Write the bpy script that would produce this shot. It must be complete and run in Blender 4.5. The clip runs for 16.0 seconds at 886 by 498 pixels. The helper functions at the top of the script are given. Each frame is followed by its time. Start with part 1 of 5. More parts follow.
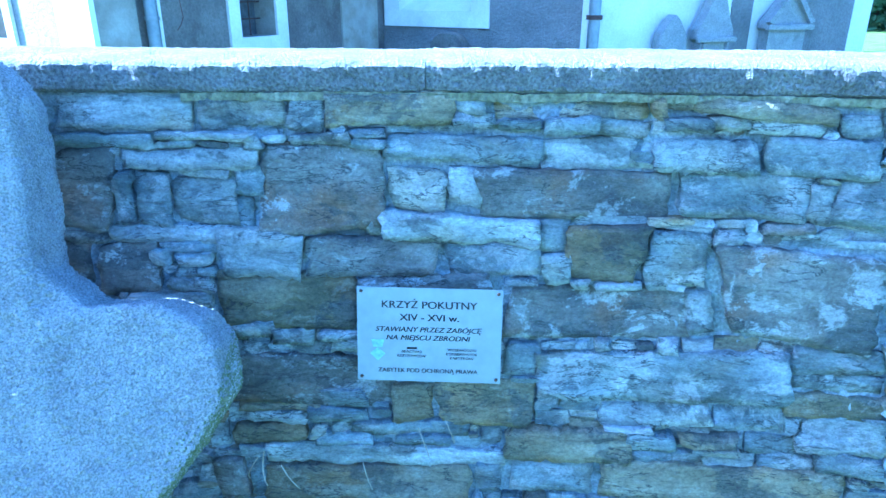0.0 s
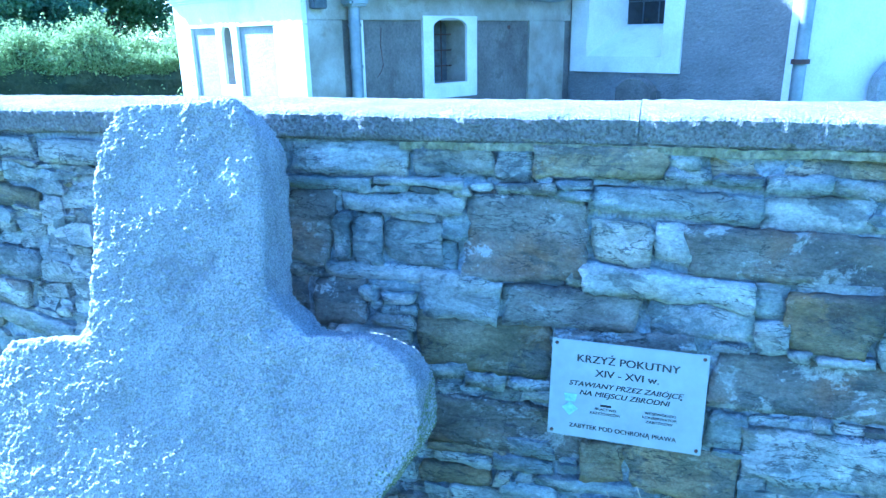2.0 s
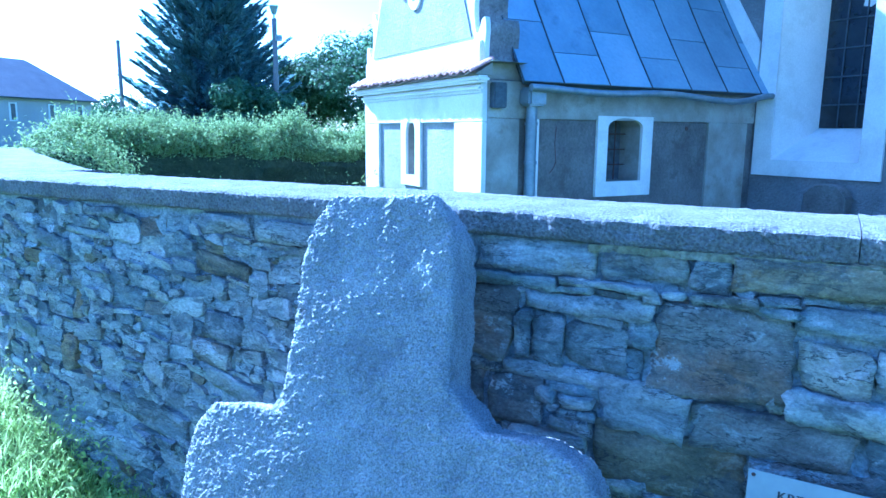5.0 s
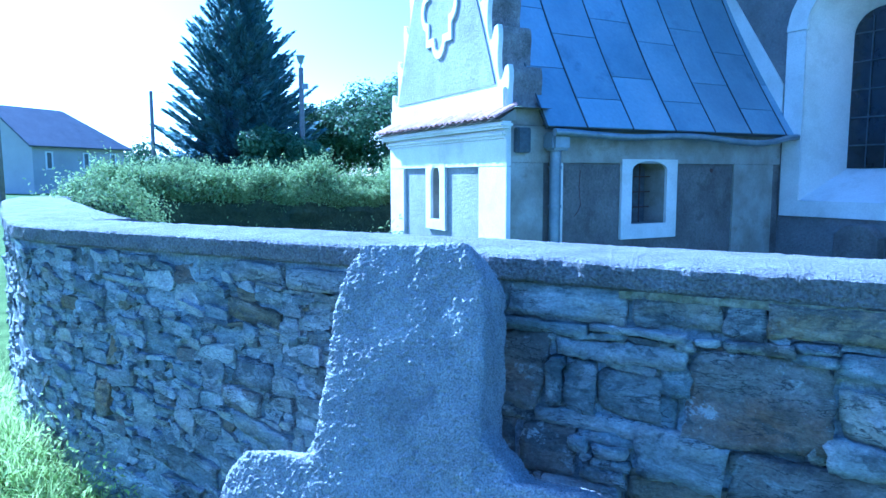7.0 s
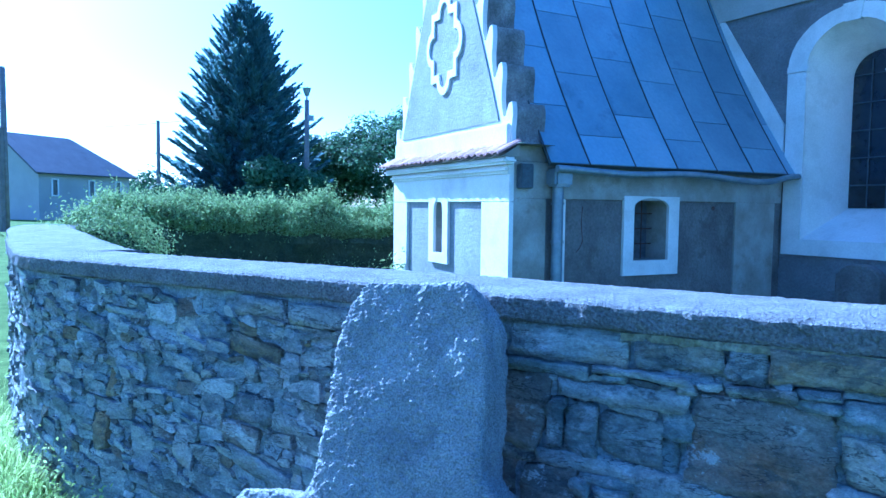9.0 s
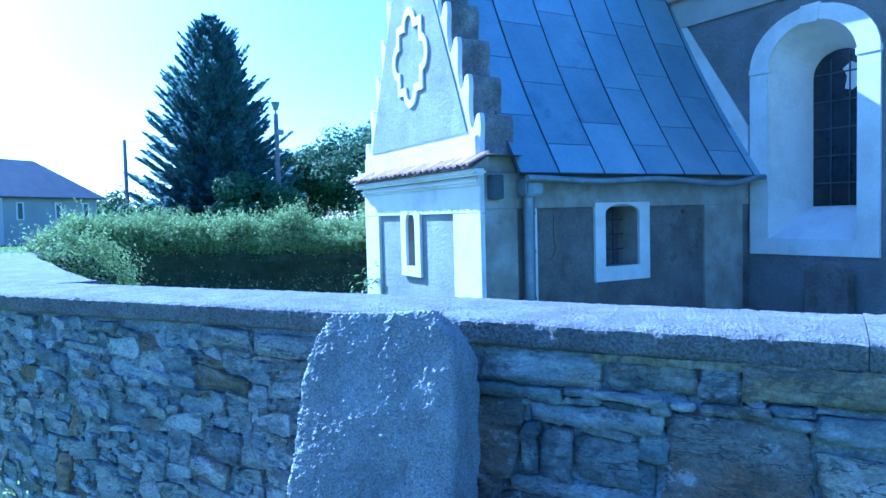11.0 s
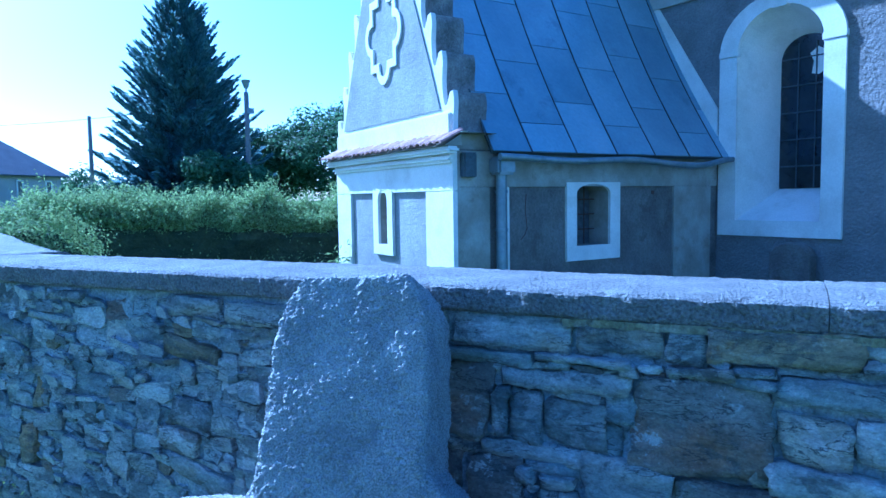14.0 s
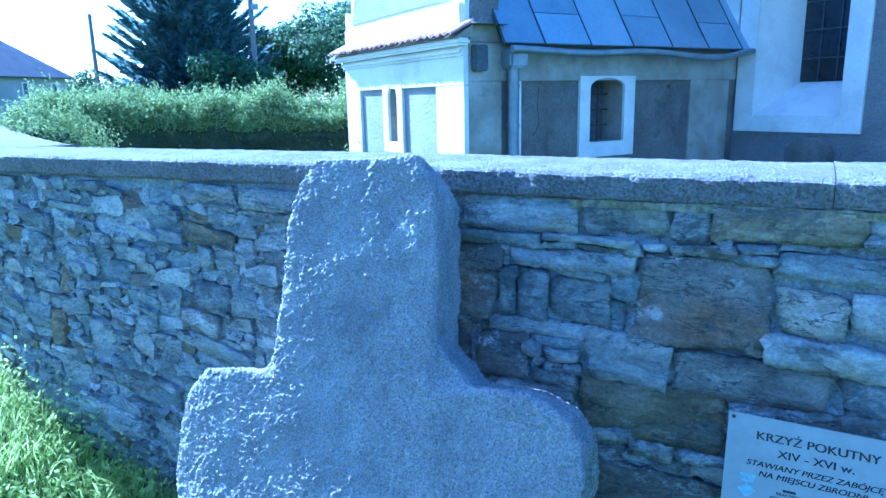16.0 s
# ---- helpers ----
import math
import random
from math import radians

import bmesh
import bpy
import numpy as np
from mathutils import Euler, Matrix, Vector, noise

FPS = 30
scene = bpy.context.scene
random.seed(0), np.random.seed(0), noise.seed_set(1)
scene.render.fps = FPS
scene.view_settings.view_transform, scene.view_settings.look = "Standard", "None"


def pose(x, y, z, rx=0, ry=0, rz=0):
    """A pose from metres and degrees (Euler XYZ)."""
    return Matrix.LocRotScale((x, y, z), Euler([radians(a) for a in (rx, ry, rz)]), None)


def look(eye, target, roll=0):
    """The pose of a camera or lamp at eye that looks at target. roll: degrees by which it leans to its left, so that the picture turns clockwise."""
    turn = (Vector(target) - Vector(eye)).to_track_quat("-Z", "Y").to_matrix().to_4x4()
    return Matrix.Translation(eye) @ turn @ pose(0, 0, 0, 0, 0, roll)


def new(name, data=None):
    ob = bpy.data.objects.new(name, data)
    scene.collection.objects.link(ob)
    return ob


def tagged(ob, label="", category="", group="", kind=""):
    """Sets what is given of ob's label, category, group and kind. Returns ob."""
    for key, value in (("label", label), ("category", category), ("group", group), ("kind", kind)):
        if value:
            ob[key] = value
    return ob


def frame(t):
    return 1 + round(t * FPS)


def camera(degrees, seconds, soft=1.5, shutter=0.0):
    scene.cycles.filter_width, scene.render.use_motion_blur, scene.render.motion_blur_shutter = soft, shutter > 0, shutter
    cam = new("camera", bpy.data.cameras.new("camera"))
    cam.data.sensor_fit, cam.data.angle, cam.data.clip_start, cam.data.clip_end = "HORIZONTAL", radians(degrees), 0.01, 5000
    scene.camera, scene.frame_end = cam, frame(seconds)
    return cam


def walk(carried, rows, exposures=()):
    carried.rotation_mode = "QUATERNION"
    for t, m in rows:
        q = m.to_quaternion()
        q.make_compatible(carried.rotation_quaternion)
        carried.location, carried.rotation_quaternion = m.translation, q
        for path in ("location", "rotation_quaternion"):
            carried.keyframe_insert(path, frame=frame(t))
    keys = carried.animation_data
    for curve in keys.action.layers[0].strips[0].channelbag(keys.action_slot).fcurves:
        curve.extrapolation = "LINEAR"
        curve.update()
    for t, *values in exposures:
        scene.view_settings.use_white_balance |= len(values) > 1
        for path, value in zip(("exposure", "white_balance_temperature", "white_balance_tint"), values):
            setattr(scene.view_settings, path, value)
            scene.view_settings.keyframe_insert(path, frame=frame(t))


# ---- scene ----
cam = camera(66.9, 16.0)
METRES, EYE, TILT, LEAN, TURN = 0.42, 1.5, 0.0, 0.0, -14.1
ROWS = [
    (0.0, 0.0, 0.0, 0.0, 0.05, -21.1, -0.12),
    (0.5, -0.032, 0.001, 0.0023, 1.78, -20.95, 0.16),
    (1.0, -0.0723, -0.0016, 0.0119, 4.68, -20.62, 0.7),
    (1.5, -0.1366, -0.0006, 0.0274, 9.31, -19.7, 1.1),
    (2.0, -0.1945, -0.0133, 0.0525, 14.47, -17.57, 0.9),
    (2.5, -0.2413, -0.0273, 0.0599, 18.73, -15.83, 0.02),
    (3.0, -0.2835, -0.0423, 0.0486, 22.21, -14.59, -0.52),
    (3.5, -0.3031, -0.0506, 0.0654, 25.34, -13.37, -0.83),
    (4.0, -0.3235, -0.0534, 0.0812, 26.62, -12.1, -0.94),
    (6.5, -0.3799, -0.1056, 0.1259, 29.94, -7.1, 0.26),
    (7.0, -0.3789, -0.1126, 0.1348, 30.14, -6.24, 0.14),
    (7.5, -0.3742, -0.1169, 0.1413, 30.11, -5.33, -0.16),
    (8.0, -0.3756, -0.1309, 0.1457, 30.3, -4.51, -0.43),
    (8.5, -0.3727, -0.148, 0.1566, 30.54, -3.81, -0.8),
    (11.0, -0.3646, -0.0266, 0.2745, 28.19, -2.82, 1.45),
    (11.5, -0.3602, -0.0325, 0.274, 27.58, 0.25, 1.43),
    (12.0, -0.3558, -0.0586, 0.2796, 26.84, 1.95, 1.41),
    (12.5, -0.3507, -0.0586, 0.2701, 26.22, 2.94, 1.34),
    (13.0, -0.3474, -0.0585, 0.233, 25.79, 0.79, 1.2),
    (13.5, -0.3557, -0.0494, 0.2077, 25.7, -1.8, 1.0),
    (14.0, -0.3635, -0.0355, 0.1735, 25.85, -4.33, 0.86),
    (14.5, -0.3623, -0.0365, 0.1379, 26.05, -6.74, 0.71),
    (15.0, -0.357, -0.0493, 0.0922, 26.23, -8.7, 0.77),
    (15.5, -0.3554, -0.0672, 0.0667, 26.57, -10.68, 0.86),
    (16.0, -0.3218, -0.1041, 0.0631, 26.78, -12.6, 1.19),
]
EXPOSURES = [(0.0, 3.15, 3760, 5), (2.0, 3.15, 3750, 6), (3.0, 2.85, 3700, 8), (4.0, 2.52, 3660, 10), (7.0, 1.99, 3570, 12), (8.5, 1.72, 3560, 12), (11.0, 1.72, 3550, 12), (11.5, 1.6, 3540, 11), (12.0, 1.25, 3440, 11), (12.5, 0.94, 3380, 11), (13.0, 0.98, 3420, 11), (13.5, 1.16, 3470, 11), (16.0, 2.2, 3680, 10)]
walk(cam, [(t, pose(0, 0, EYE, TILT, LEAN, TURN) @ pose(METRES * x, METRES * y, METRES * z, 90 + pitch, roll, yaw)) for t, x, y, z, yaw, pitch, roll in ROWS], exposures=EXPOSURES)

# ---- light ----
SUN_AZ, SUN_EL = radians(153.3), radians(38)
to_sun = Vector((math.cos(SUN_AZ) * math.cos(SUN_EL), math.sin(SUN_AZ) * math.cos(SUN_EL), math.sin(SUN_EL)))
sun = new("sun", bpy.data.lights.new("sun", "SUN"))
sun.data.energy, sun.data.angle, sun.data.color = 5.0, radians(0.5), (1.0, 0.95, 0.86)
sun.matrix_world = look(to_sun * 40, (0, 0, 0))
world = bpy.data.worlds.new("sky")
scene.world = world
world.use_nodes = True
sky = world.node_tree.nodes.new("ShaderNodeTexSky")
sky.sky_type, sky.sun_disc = "NISHITA", False
sky.sun_elevation, sky.sun_rotation = SUN_EL, math.pi / 2 - SUN_AZ
sky.air_density, sky.dust_density = 1.0, 1.2
back = world.node_tree.nodes["Background"]
back.inputs["Strength"].default_value = 0.086
world.node_tree.links.new(sky.outputs["Color"], back.inputs["Color"])


# ---- materials ----
def surface(name, colours, scale=8.0, rough=0.85, bump=0.3, fine=60.0, stain=None, metal=0.0, vary=0.0, islands=False, stretch=(1, 1, 1), depth=0.01, coarse=0.0, spec=0.4, grit=0.68, patch=None):
    """A procedural surface: a coarse mottle of the colours, a fine grain, optional stains and a relief at two scales."""
    m = bpy.data.materials.new(name)
    m.use_nodes = True
    t = m.node_tree
    b = t.nodes["Principled BSDF"]
    b.inputs["Roughness"].default_value, b.inputs["Metallic"].default_value = rough, metal
    b.inputs["Specular IOR Level"].default_value = spec
    geo = t.nodes.new("ShaderNodeNewGeometry")
    mp = t.nodes.new("ShaderNodeMapping")
    mp.inputs["Scale"].default_value = stretch
    t.links.new(geo.outputs["Position"], mp.inputs["Vector"])
    info = t.nodes.new("ShaderNodeObjectInfo")
    both = t.nodes.new("ShaderNodeMath")
    both.operation = "ADD"
    t.links.new(geo.outputs["Random Per Island"], both.inputs[0])
    t.links.new(info.outputs["Random"], both.inputs[1])
    wrap = t.nodes.new("ShaderNodeMath")
    wrap.operation = "FRACT"
    t.links.new(both.outputs[0], wrap.inputs[0])
    rand = geo.outputs["Random Per Island"] if islands else wrap.outputs[0]
    if vary:
        shift = t.nodes.new("ShaderNodeVectorMath")
        shift.operation = "SCALE"
        shift.inputs[0].default_value = (7.3, 3.1, 5.7)
        t.links.new(rand, shift.inputs["Scale"])
        t.links.new(shift.outputs[0], mp.inputs["Location"])

    def noisy(s, detail=6.0, r=0.6):
        n = t.nodes.new("ShaderNodeTexNoise")
        n.inputs["Scale"].default_value, n.inputs["Detail"].default_value, n.inputs["Roughness"].default_value = s, detail, r
        t.links.new(mp.outputs[0], n.inputs["Vector"])
        return n.outputs["Fac"]

    def mixed(kind, fac, a, bcol):
        x = t.nodes.new("ShaderNodeMix")
        x.data_type, x.blend_type = "RGBA", kind
        for sock, v in ((x.inputs[0], fac), (x.inputs[6], a), (x.inputs[7], bcol)):
            if isinstance(v, (float, int)):
                sock.default_value = v
            elif isinstance(v, tuple):
                sock.default_value = (*v, 1)
            else:
                t.links.new(v, sock)
        return x.outputs[2]

    def ramp(src, stops):
        r = t.nodes.new("ShaderNodeValToRGB")
        e = r.color_ramp.elements
        while len(e) < len(stops):
            e.new(0.5)
        for el, (p, c) in zip(e, stops):
            el.position, el.color = p, (*c, 1) if isinstance(c, tuple) else (c, c, c, 1)
        t.links.new(src, r.inputs[0])
        return r.outputs[0]

    k = len(colours)
    col = ramp(noisy(scale), [(0.3 + 0.4 * i / max(k - 1, 1), c) for i, c in enumerate(colours)])
    col = mixed("MULTIPLY", 1.0, col, ramp(noisy(fine, 3.0), [(0.25, grit), (0.75, 2 - grit - 0.07)]))
    if stain:
        col = mixed("MIX", ramp(noisy(stain[1], 8.0, 0.68), [(stain[2], 0.0), (stain[2] + 0.07, stain[3])]), col, stain[0])
    if patch:
        col = mixed("MIX", ramp(noisy(patch[1], 7.0, 0.7), [(patch[2], 0.0), (patch[2] + 0.09, patch[3])]), col, patch[0])
    if vary:
        col = mixed("MULTIPLY", 1.0, col, ramp(rand, [(0.0, 1 - vary), (1.0, 1 + vary)]))
    t.links.new(col, b.inputs["Base Color"])
    if bump:
        add = t.nodes.new("ShaderNodeMath")
        add.operation = "MULTIPLY_ADD"
        t.links.new(noisy(coarse or scale * 2.5), add.inputs[0])
        add.inputs[1].default_value = 1.5
        t.links.new(noisy(fine, 5.0), add.inputs[2])
        high = add.outputs[0]
        bp = t.nodes.new("ShaderNodeBump")
        bp.inputs["Strength"].default_value, bp.inputs["Distance"].default_value = bump, depth
        t.links.new(high, bp.inputs["Height"])
        t.links.new(bp.outputs[0], b.inputs["Normal"])
    return m


def leafy(name, dark, light, thin=0.35, rough=0.55):
    """Foliage: a tone for each leaf, and light that comes through it."""
    m = surface(name, [dark, light], 1.2, rough, 0.0, 20.0, vary=0.35, islands=True, spec=0.12)
    t = m.node_tree
    b = t.nodes["Principled BSDF"]
    tr = t.nodes.new("ShaderNodeBsdfTranslucent")
    mix = t.nodes.new("ShaderNodeMixShader")
    mix.inputs[0].default_value = thin
    t.links.new(b.inputs["Base Color"].links[0].from_socket, tr.inputs["Color"])
    t.links.new(b.outputs[0], mix.inputs[1])
    t.links.new(tr.outputs[0], mix.inputs[2])
    t.links.new(mix.outputs[0], t.nodes["Material Output"].inputs["Surface"])
    return m


def schist(name, tones, rust, lime, lean_to=0.5):
    """Foliated rock: soft clouds of its tones, thin lamination, sharp-edged lime and rust patches, dark weathering, pale flecks."""
    m = bpy.data.materials.new(name)
    m.use_nodes = True
    t = m.node_tree
    b = t.nodes["Principled BSDF"]
    b.inputs["Roughness"].default_value, b.inputs["Specular IOR Level"].default_value = 0.8, 0.35
    geo, info = t.nodes.new("ShaderNodeNewGeometry"), t.nodes.new("ShaderNodeObjectInfo")

    def maths(kind, a, c, d=None):
        n = t.nodes.new("ShaderNodeMath")
        n.operation = kind
        for sock, v in zip(n.inputs, (a, c, d)):
            if isinstance(v, (float, int)):
                sock.default_value = v
            elif v is not None:
                t.links.new(v, sock)
        return n.outputs[0]

    rand = maths("FRACT", maths("ADD", geo.outputs["Random Per Island"], info.outputs["Random"]), 0.0)
    shift = t.nodes.new("ShaderNodeVectorMath")
    shift.operation = "SCALE"
    shift.inputs[0].default_value = (17.3, 9.1, 13.7)
    t.links.new(rand, shift.inputs["Scale"])
    tilt = t.nodes.new("ShaderNodeCombineXYZ")
    t.links.new(maths("MULTIPLY_ADD", rand, 1.3, -0.65), tilt.inputs["Y"])

    def mapped(scale):
        n = t.nodes.new("ShaderNodeMapping")
        n.inputs["Scale"].default_value = scale
        t.links.new(geo.outputs["Position"], n.inputs["Vector"])
        t.links.new(shift.outputs[0], n.inputs["Location"])
        t.links.new(tilt.outputs[0], n.inputs["Rotation"])
        return n.outputs[0]

    even, flat = mapped((1, 1, 1.4)), mapped((1, 1, 3.6))

    def noisy(size, detail=6.0, r=0.6, where=even, bend=0.0):
        n = t.nodes.new("ShaderNodeTexNoise")
        for key, v in (("Scale", size), ("Detail", detail), ("Roughness", r), ("Distortion", bend)):
            n.inputs[key].default_value = v
        t.links.new(where, n.inputs["Vector"])
        return n.outputs["Fac"]

    def ramp(src, stops):
        n = t.nodes.new("ShaderNodeValToRGB")
        e = n.color_ramp.elements
        while len(e) < len(stops):
            e.new(0.5)
        for el, (p, c) in zip(e, stops):
            el.position, el.color = p, (*c, 1) if isinstance(c, tuple) else (c, c, c, 1)
        t.links.new(src, n.inputs[0])
        return n.outputs[0]

    def mixed(kind, fac, a, c):
        n = t.nodes.new("ShaderNodeMix")
        n.data_type, n.blend_type = "RGBA", kind
        for sock, v in ((n.inputs[0], fac), (n.inputs[6], a), (n.inputs[7], c)):
            if isinstance(v, (float, int)):
                sock.default_value = v
            elif isinstance(v, tuple):
                sock.default_value = (*v, 1)
            else:
                t.links.new(v, sock)
        return n.outputs[2]

    bands = noisy(7, 12, 0.72, flat, 0.6)
    flakes = noisy(9, 9, 0.62, even, 0.5)
    col = ramp(noisy(4.5, 5, 0.55), [(0.33, tones[0]), (0.5, tones[1]), (0.67, tones[2])])
    col = mixed("MIX", ramp(noisy(3.6, 6, 0.6), [(0.52, 0.0), (0.64, 0.62)]), col, rust)
    col = mixed("MIX", ramp(noisy(5.2, 9, 0.66, even, 0.4), [(0.55, 0.0), (0.585, 0.6)]), col, (0.1, 0.115, 0.122))
    col = mixed("MIX", ramp(noisy(7.5, 12, 0.72, even, 0.3), [(0.545, 0.0), (0.585, lean_to)]), col, lime)
    col = mixed("MULTIPLY", 1.0, col, ramp(bands, [(0.35, 0.6), (0.5, 0.98), (0.65, 1.26)]))
    col = mixed("MIX", ramp(noisy(150, 2, 0.5), [(0.66, 0.0), (0.74, 0.3)]), col, lime)
    col = mixed("MULTIPLY", 1.0, col, ramp(noisy(90, 6, 0.8), [(0.3, 0.56), (0.7, 1.4)]))
    col = mixed("MULTIPLY", 1.0, col, ramp(rand, [(0.0, 0.8), (1.0, 1.22)]))
    # hairline cracks, broken off here and there
    veins = noisy(8, 6, 0.6, flat, 0.4)
    thin = maths("ABSOLUTE", maths("SUBTRACT", veins, 0.5), 0.0)
    crack = maths("MULTIPLY", ramp(thin, [(0.0, 0.95), (0.018, 0.0)]), ramp(noisy(6, 2), [(0.47, 0.0), (0.55, 1.0)]))
    col = mixed("MIX", crack, col, (0.05, 0.055, 0.06))
    t.links.new(col, b.inputs["Base Color"])
    # cleavage: flat terraces with sharp breaks, over a fine grain
    steps_ = t.nodes.new("ShaderNodeValToRGB")
    steps_.color_ramp.interpolation = "LINEAR"
    e = steps_.color_ramp.elements
    stops = [(0.3, 0.0), (0.42, 0.08), (0.435, 0.3), (0.5, 0.36), (0.51, 0.6), (0.57, 0.66), (0.58, 0.9), (0.7, 1.0)]
    while len(e) < len(stops):
        e.new(0.5)
    for el, (p, v) in zip(e, stops):
        el.position, el.color = p, (v, v, v, 1)
    t.links.new(flakes, steps_.inputs[0])
    high = maths("MULTIPLY_ADD", steps_.outputs[0], 0.55, maths("MULTIPLY_ADD", bands, 0.8, maths("MULTIPLY", noisy(60, 7, 0.72), 1.0)))
    bp = t.nodes.new("ShaderNodeBump")
    bp.inputs["Strength"].default_value, bp.inputs["Distance"].default_value = 1.0, 0.02
    t.links.new(high, bp.inputs["Height"])
    t.links.new(bp.outputs[0], b.inputs["Normal"])
    return m


M_GREY = schist("schist_grey", [(0.175, 0.203, 0.212), (0.311, 0.344, 0.351), (0.446, 0.48, 0.473)], (0.27, 0.256, 0.175), (0.62, 0.62, 0.62))
M_BROWN = schist("schist_brown", [(0.129, 0.135, 0.133), (0.219, 0.217, 0.187), (0.334, 0.338, 0.303)], (0.244, 0.167, 0.097), (0.592, 0.62, 0.605), 0.65)
M_OCHRE = schist("schist_ochre", [(0.152, 0.152, 0.099), (0.269, 0.252, 0.164), (0.386, 0.363, 0.257)], (0.316, 0.234, 0.105), (0.491, 0.491, 0.409), 0.4)
M_PALE = schist("schist_pale", [(0.309, 0.334, 0.328), (0.438, 0.463, 0.45), (0.579, 0.598, 0.579)], (0.373, 0.348, 0.232), (0.62, 0.62, 0.62))
M_MORTAR = surface("mortar", [(0.2, 0.22, 0.23), (0.3, 0.325, 0.335), (0.41, 0.43, 0.435)], 14, 0.95, 0.9, 110, ((0.09, 0.1, 0.1), 7, 0.58, 0.75), depth=0.012, grit=0.5)
M_COPING = surface("coping_concrete", [(0.17, 0.17, 0.167), (0.225, 0.225, 0.221), (0.3, 0.3, 0.295)], 9, 0.92, 1.0, 140, ((0.07, 0.07, 0.068), 75, 0.6, 0.7), depth=0.014, coarse=70, grit=0.4, patch=((0.4, 0.4, 0.39), 95, 0.59, 0.6))
M_GRANITE = surface("granite", [(0.3, 0.3, 0.295), (0.37, 0.37, 0.362), (0.46, 0.46, 0.45)], 12, 0.85, 1.0, 230, ((0.17, 0.17, 0.185), 4, 0.6, 0.5), depth=0.009, coarse=75, grit=0.38, patch=((0.52, 0.52, 0.51), 150, 0.59, 0.55))
M_PLASTER = surface("pale_plaster", [(0.62, 0.6, 0.55), (0.74, 0.72, 0.67), (0.8, 0.78, 0.74)], 2.5, 0.9, 0.2, 60, ((0.52, 0.5, 0.43), 2.2, 0.57, 0.35), depth=0.006, grit=0.88)
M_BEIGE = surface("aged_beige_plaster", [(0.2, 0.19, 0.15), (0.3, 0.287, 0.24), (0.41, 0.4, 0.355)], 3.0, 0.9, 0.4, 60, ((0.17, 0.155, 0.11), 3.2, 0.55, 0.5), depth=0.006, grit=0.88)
M_ROUGH = surface("grey_roughcast", [(0.16, 0.155, 0.15), (0.21, 0.205, 0.2), (0.26, 0.25, 0.24)], 2.0, 0.95, 0.7, 45, ((0.13, 0.125, 0.115), 1.5, 0.56, 0.6), depth=0.02, coarse=22, grit=0.8)
M_PANEL = surface("brown_grey_roughcast", [(0.1, 0.095, 0.085), (0.15, 0.14, 0.125), (0.2, 0.19, 0.17)], 3.0, 0.95, 0.6, 45, ((0.08, 0.075, 0.06), 2.5, 0.55, 0.6), depth=0.015, coarse=22, grit=0.75)
M_DUSTY = surface("dusty_glass", [(0.06, 0.065, 0.07), (0.12, 0.125, 0.13)], 5, 0.35, 0.05, 20, spec=0.5)
M_WEATHER = surface("weathered_cement", [(0.11, 0.105, 0.1), (0.2, 0.19, 0.18), (0.31, 0.3, 0.28)], 5, 0.95, 0.8, 50, ((0.4, 0.39, 0.36), 4, 0.6, 0.5), depth=0.015)
M_WORN = surface("worn_plaster", [(0.2, 0.2, 0.19), (0.34, 0.34, 0.32), (0.52, 0.51, 0.48)], 5, 0.95, 0.6, 50, ((0.12, 0.12, 0.11), 4, 0.55, 0.7), depth=0.01)
M_CORNICE = surface("cornice_plaster", [(0.34, 0.325, 0.28), (0.4, 0.385, 0.335), (0.47, 0.455, 0.4)], 2.2, 0.9, 0.3, 60, ((0.27, 0.25, 0.2), 2.4, 0.58, 0.4), depth=0.006, grit=0.88)
# roughcast of the porch front, toned lighter for the sun on it
M_FIELD = surface("sunlit_roughcast", [(0.21, 0.21, 0.21), (0.28, 0.28, 0.277), (0.35, 0.347, 0.342)], 2.0, 0.95, 0.35, 45, ((0.4, 0.4, 0.39), 2.5, 0.58, 0.5), depth=0.015, coarse=30, grit=0.8)
# blue-grey paint, with the sky's reflection added to it as extra blue
M_SHEET = surface("roof_sheet_paint", [(0.23, 0.28, 0.35), (0.29, 0.345, 0.42), (0.35, 0.4, 0.47)], 1.5, 0.45, 0.15, 30, ((0.15, 0.18, 0.23), 2.0, 0.6, 0.5), metal=0.25, vary=0.14, depth=0.004, grit=0.88)
M_BRIGHT = surface("roof_bright_sheet", [(0.66, 0.68, 0.69), (0.74, 0.76, 0.77)], 1.0, 0.38, 0.1, 20, metal=0.5, vary=0.08, depth=0.004, grit=0.88)
M_SEAM = surface("dark_seam", [(0.06, 0.07, 0.08), (0.1, 0.11, 0.12)], 6, 0.6, 0.1, 40, metal=0.3)
M_ZINC = surface("weathered_zinc", [(0.2, 0.22, 0.24), (0.32, 0.34, 0.36)], 7, 0.5, 0.2, 40, ((0.12, 0.12, 0.12), 5, 0.6, 0.6), metal=0.5, grit=0.88)
M_TILE = surface("red_tile", [(0.3, 0.17, 0.13), (0.44, 0.29, 0.24)], 12, 0.85, 0.4, 60, vary=0.25)
M_RUST = surface("rusty_iron", [(0.05, 0.035, 0.03), (0.1, 0.06, 0.045)], 20, 0.8, 0.3, 80)
M_DARK = surface("dark_glass", [(0.012, 0.014, 0.018), (0.025, 0.027, 0.03)], 3, 0.15, 0.05, 20, spec=0.6)
M_PLATE = surface("plaque_metal", [(0.27, 0.29, 0.31), (0.32, 0.34, 0.36)], 3, 0.45, 0.03, 30, metal=0.1, depth=0.001, grit=0.88)
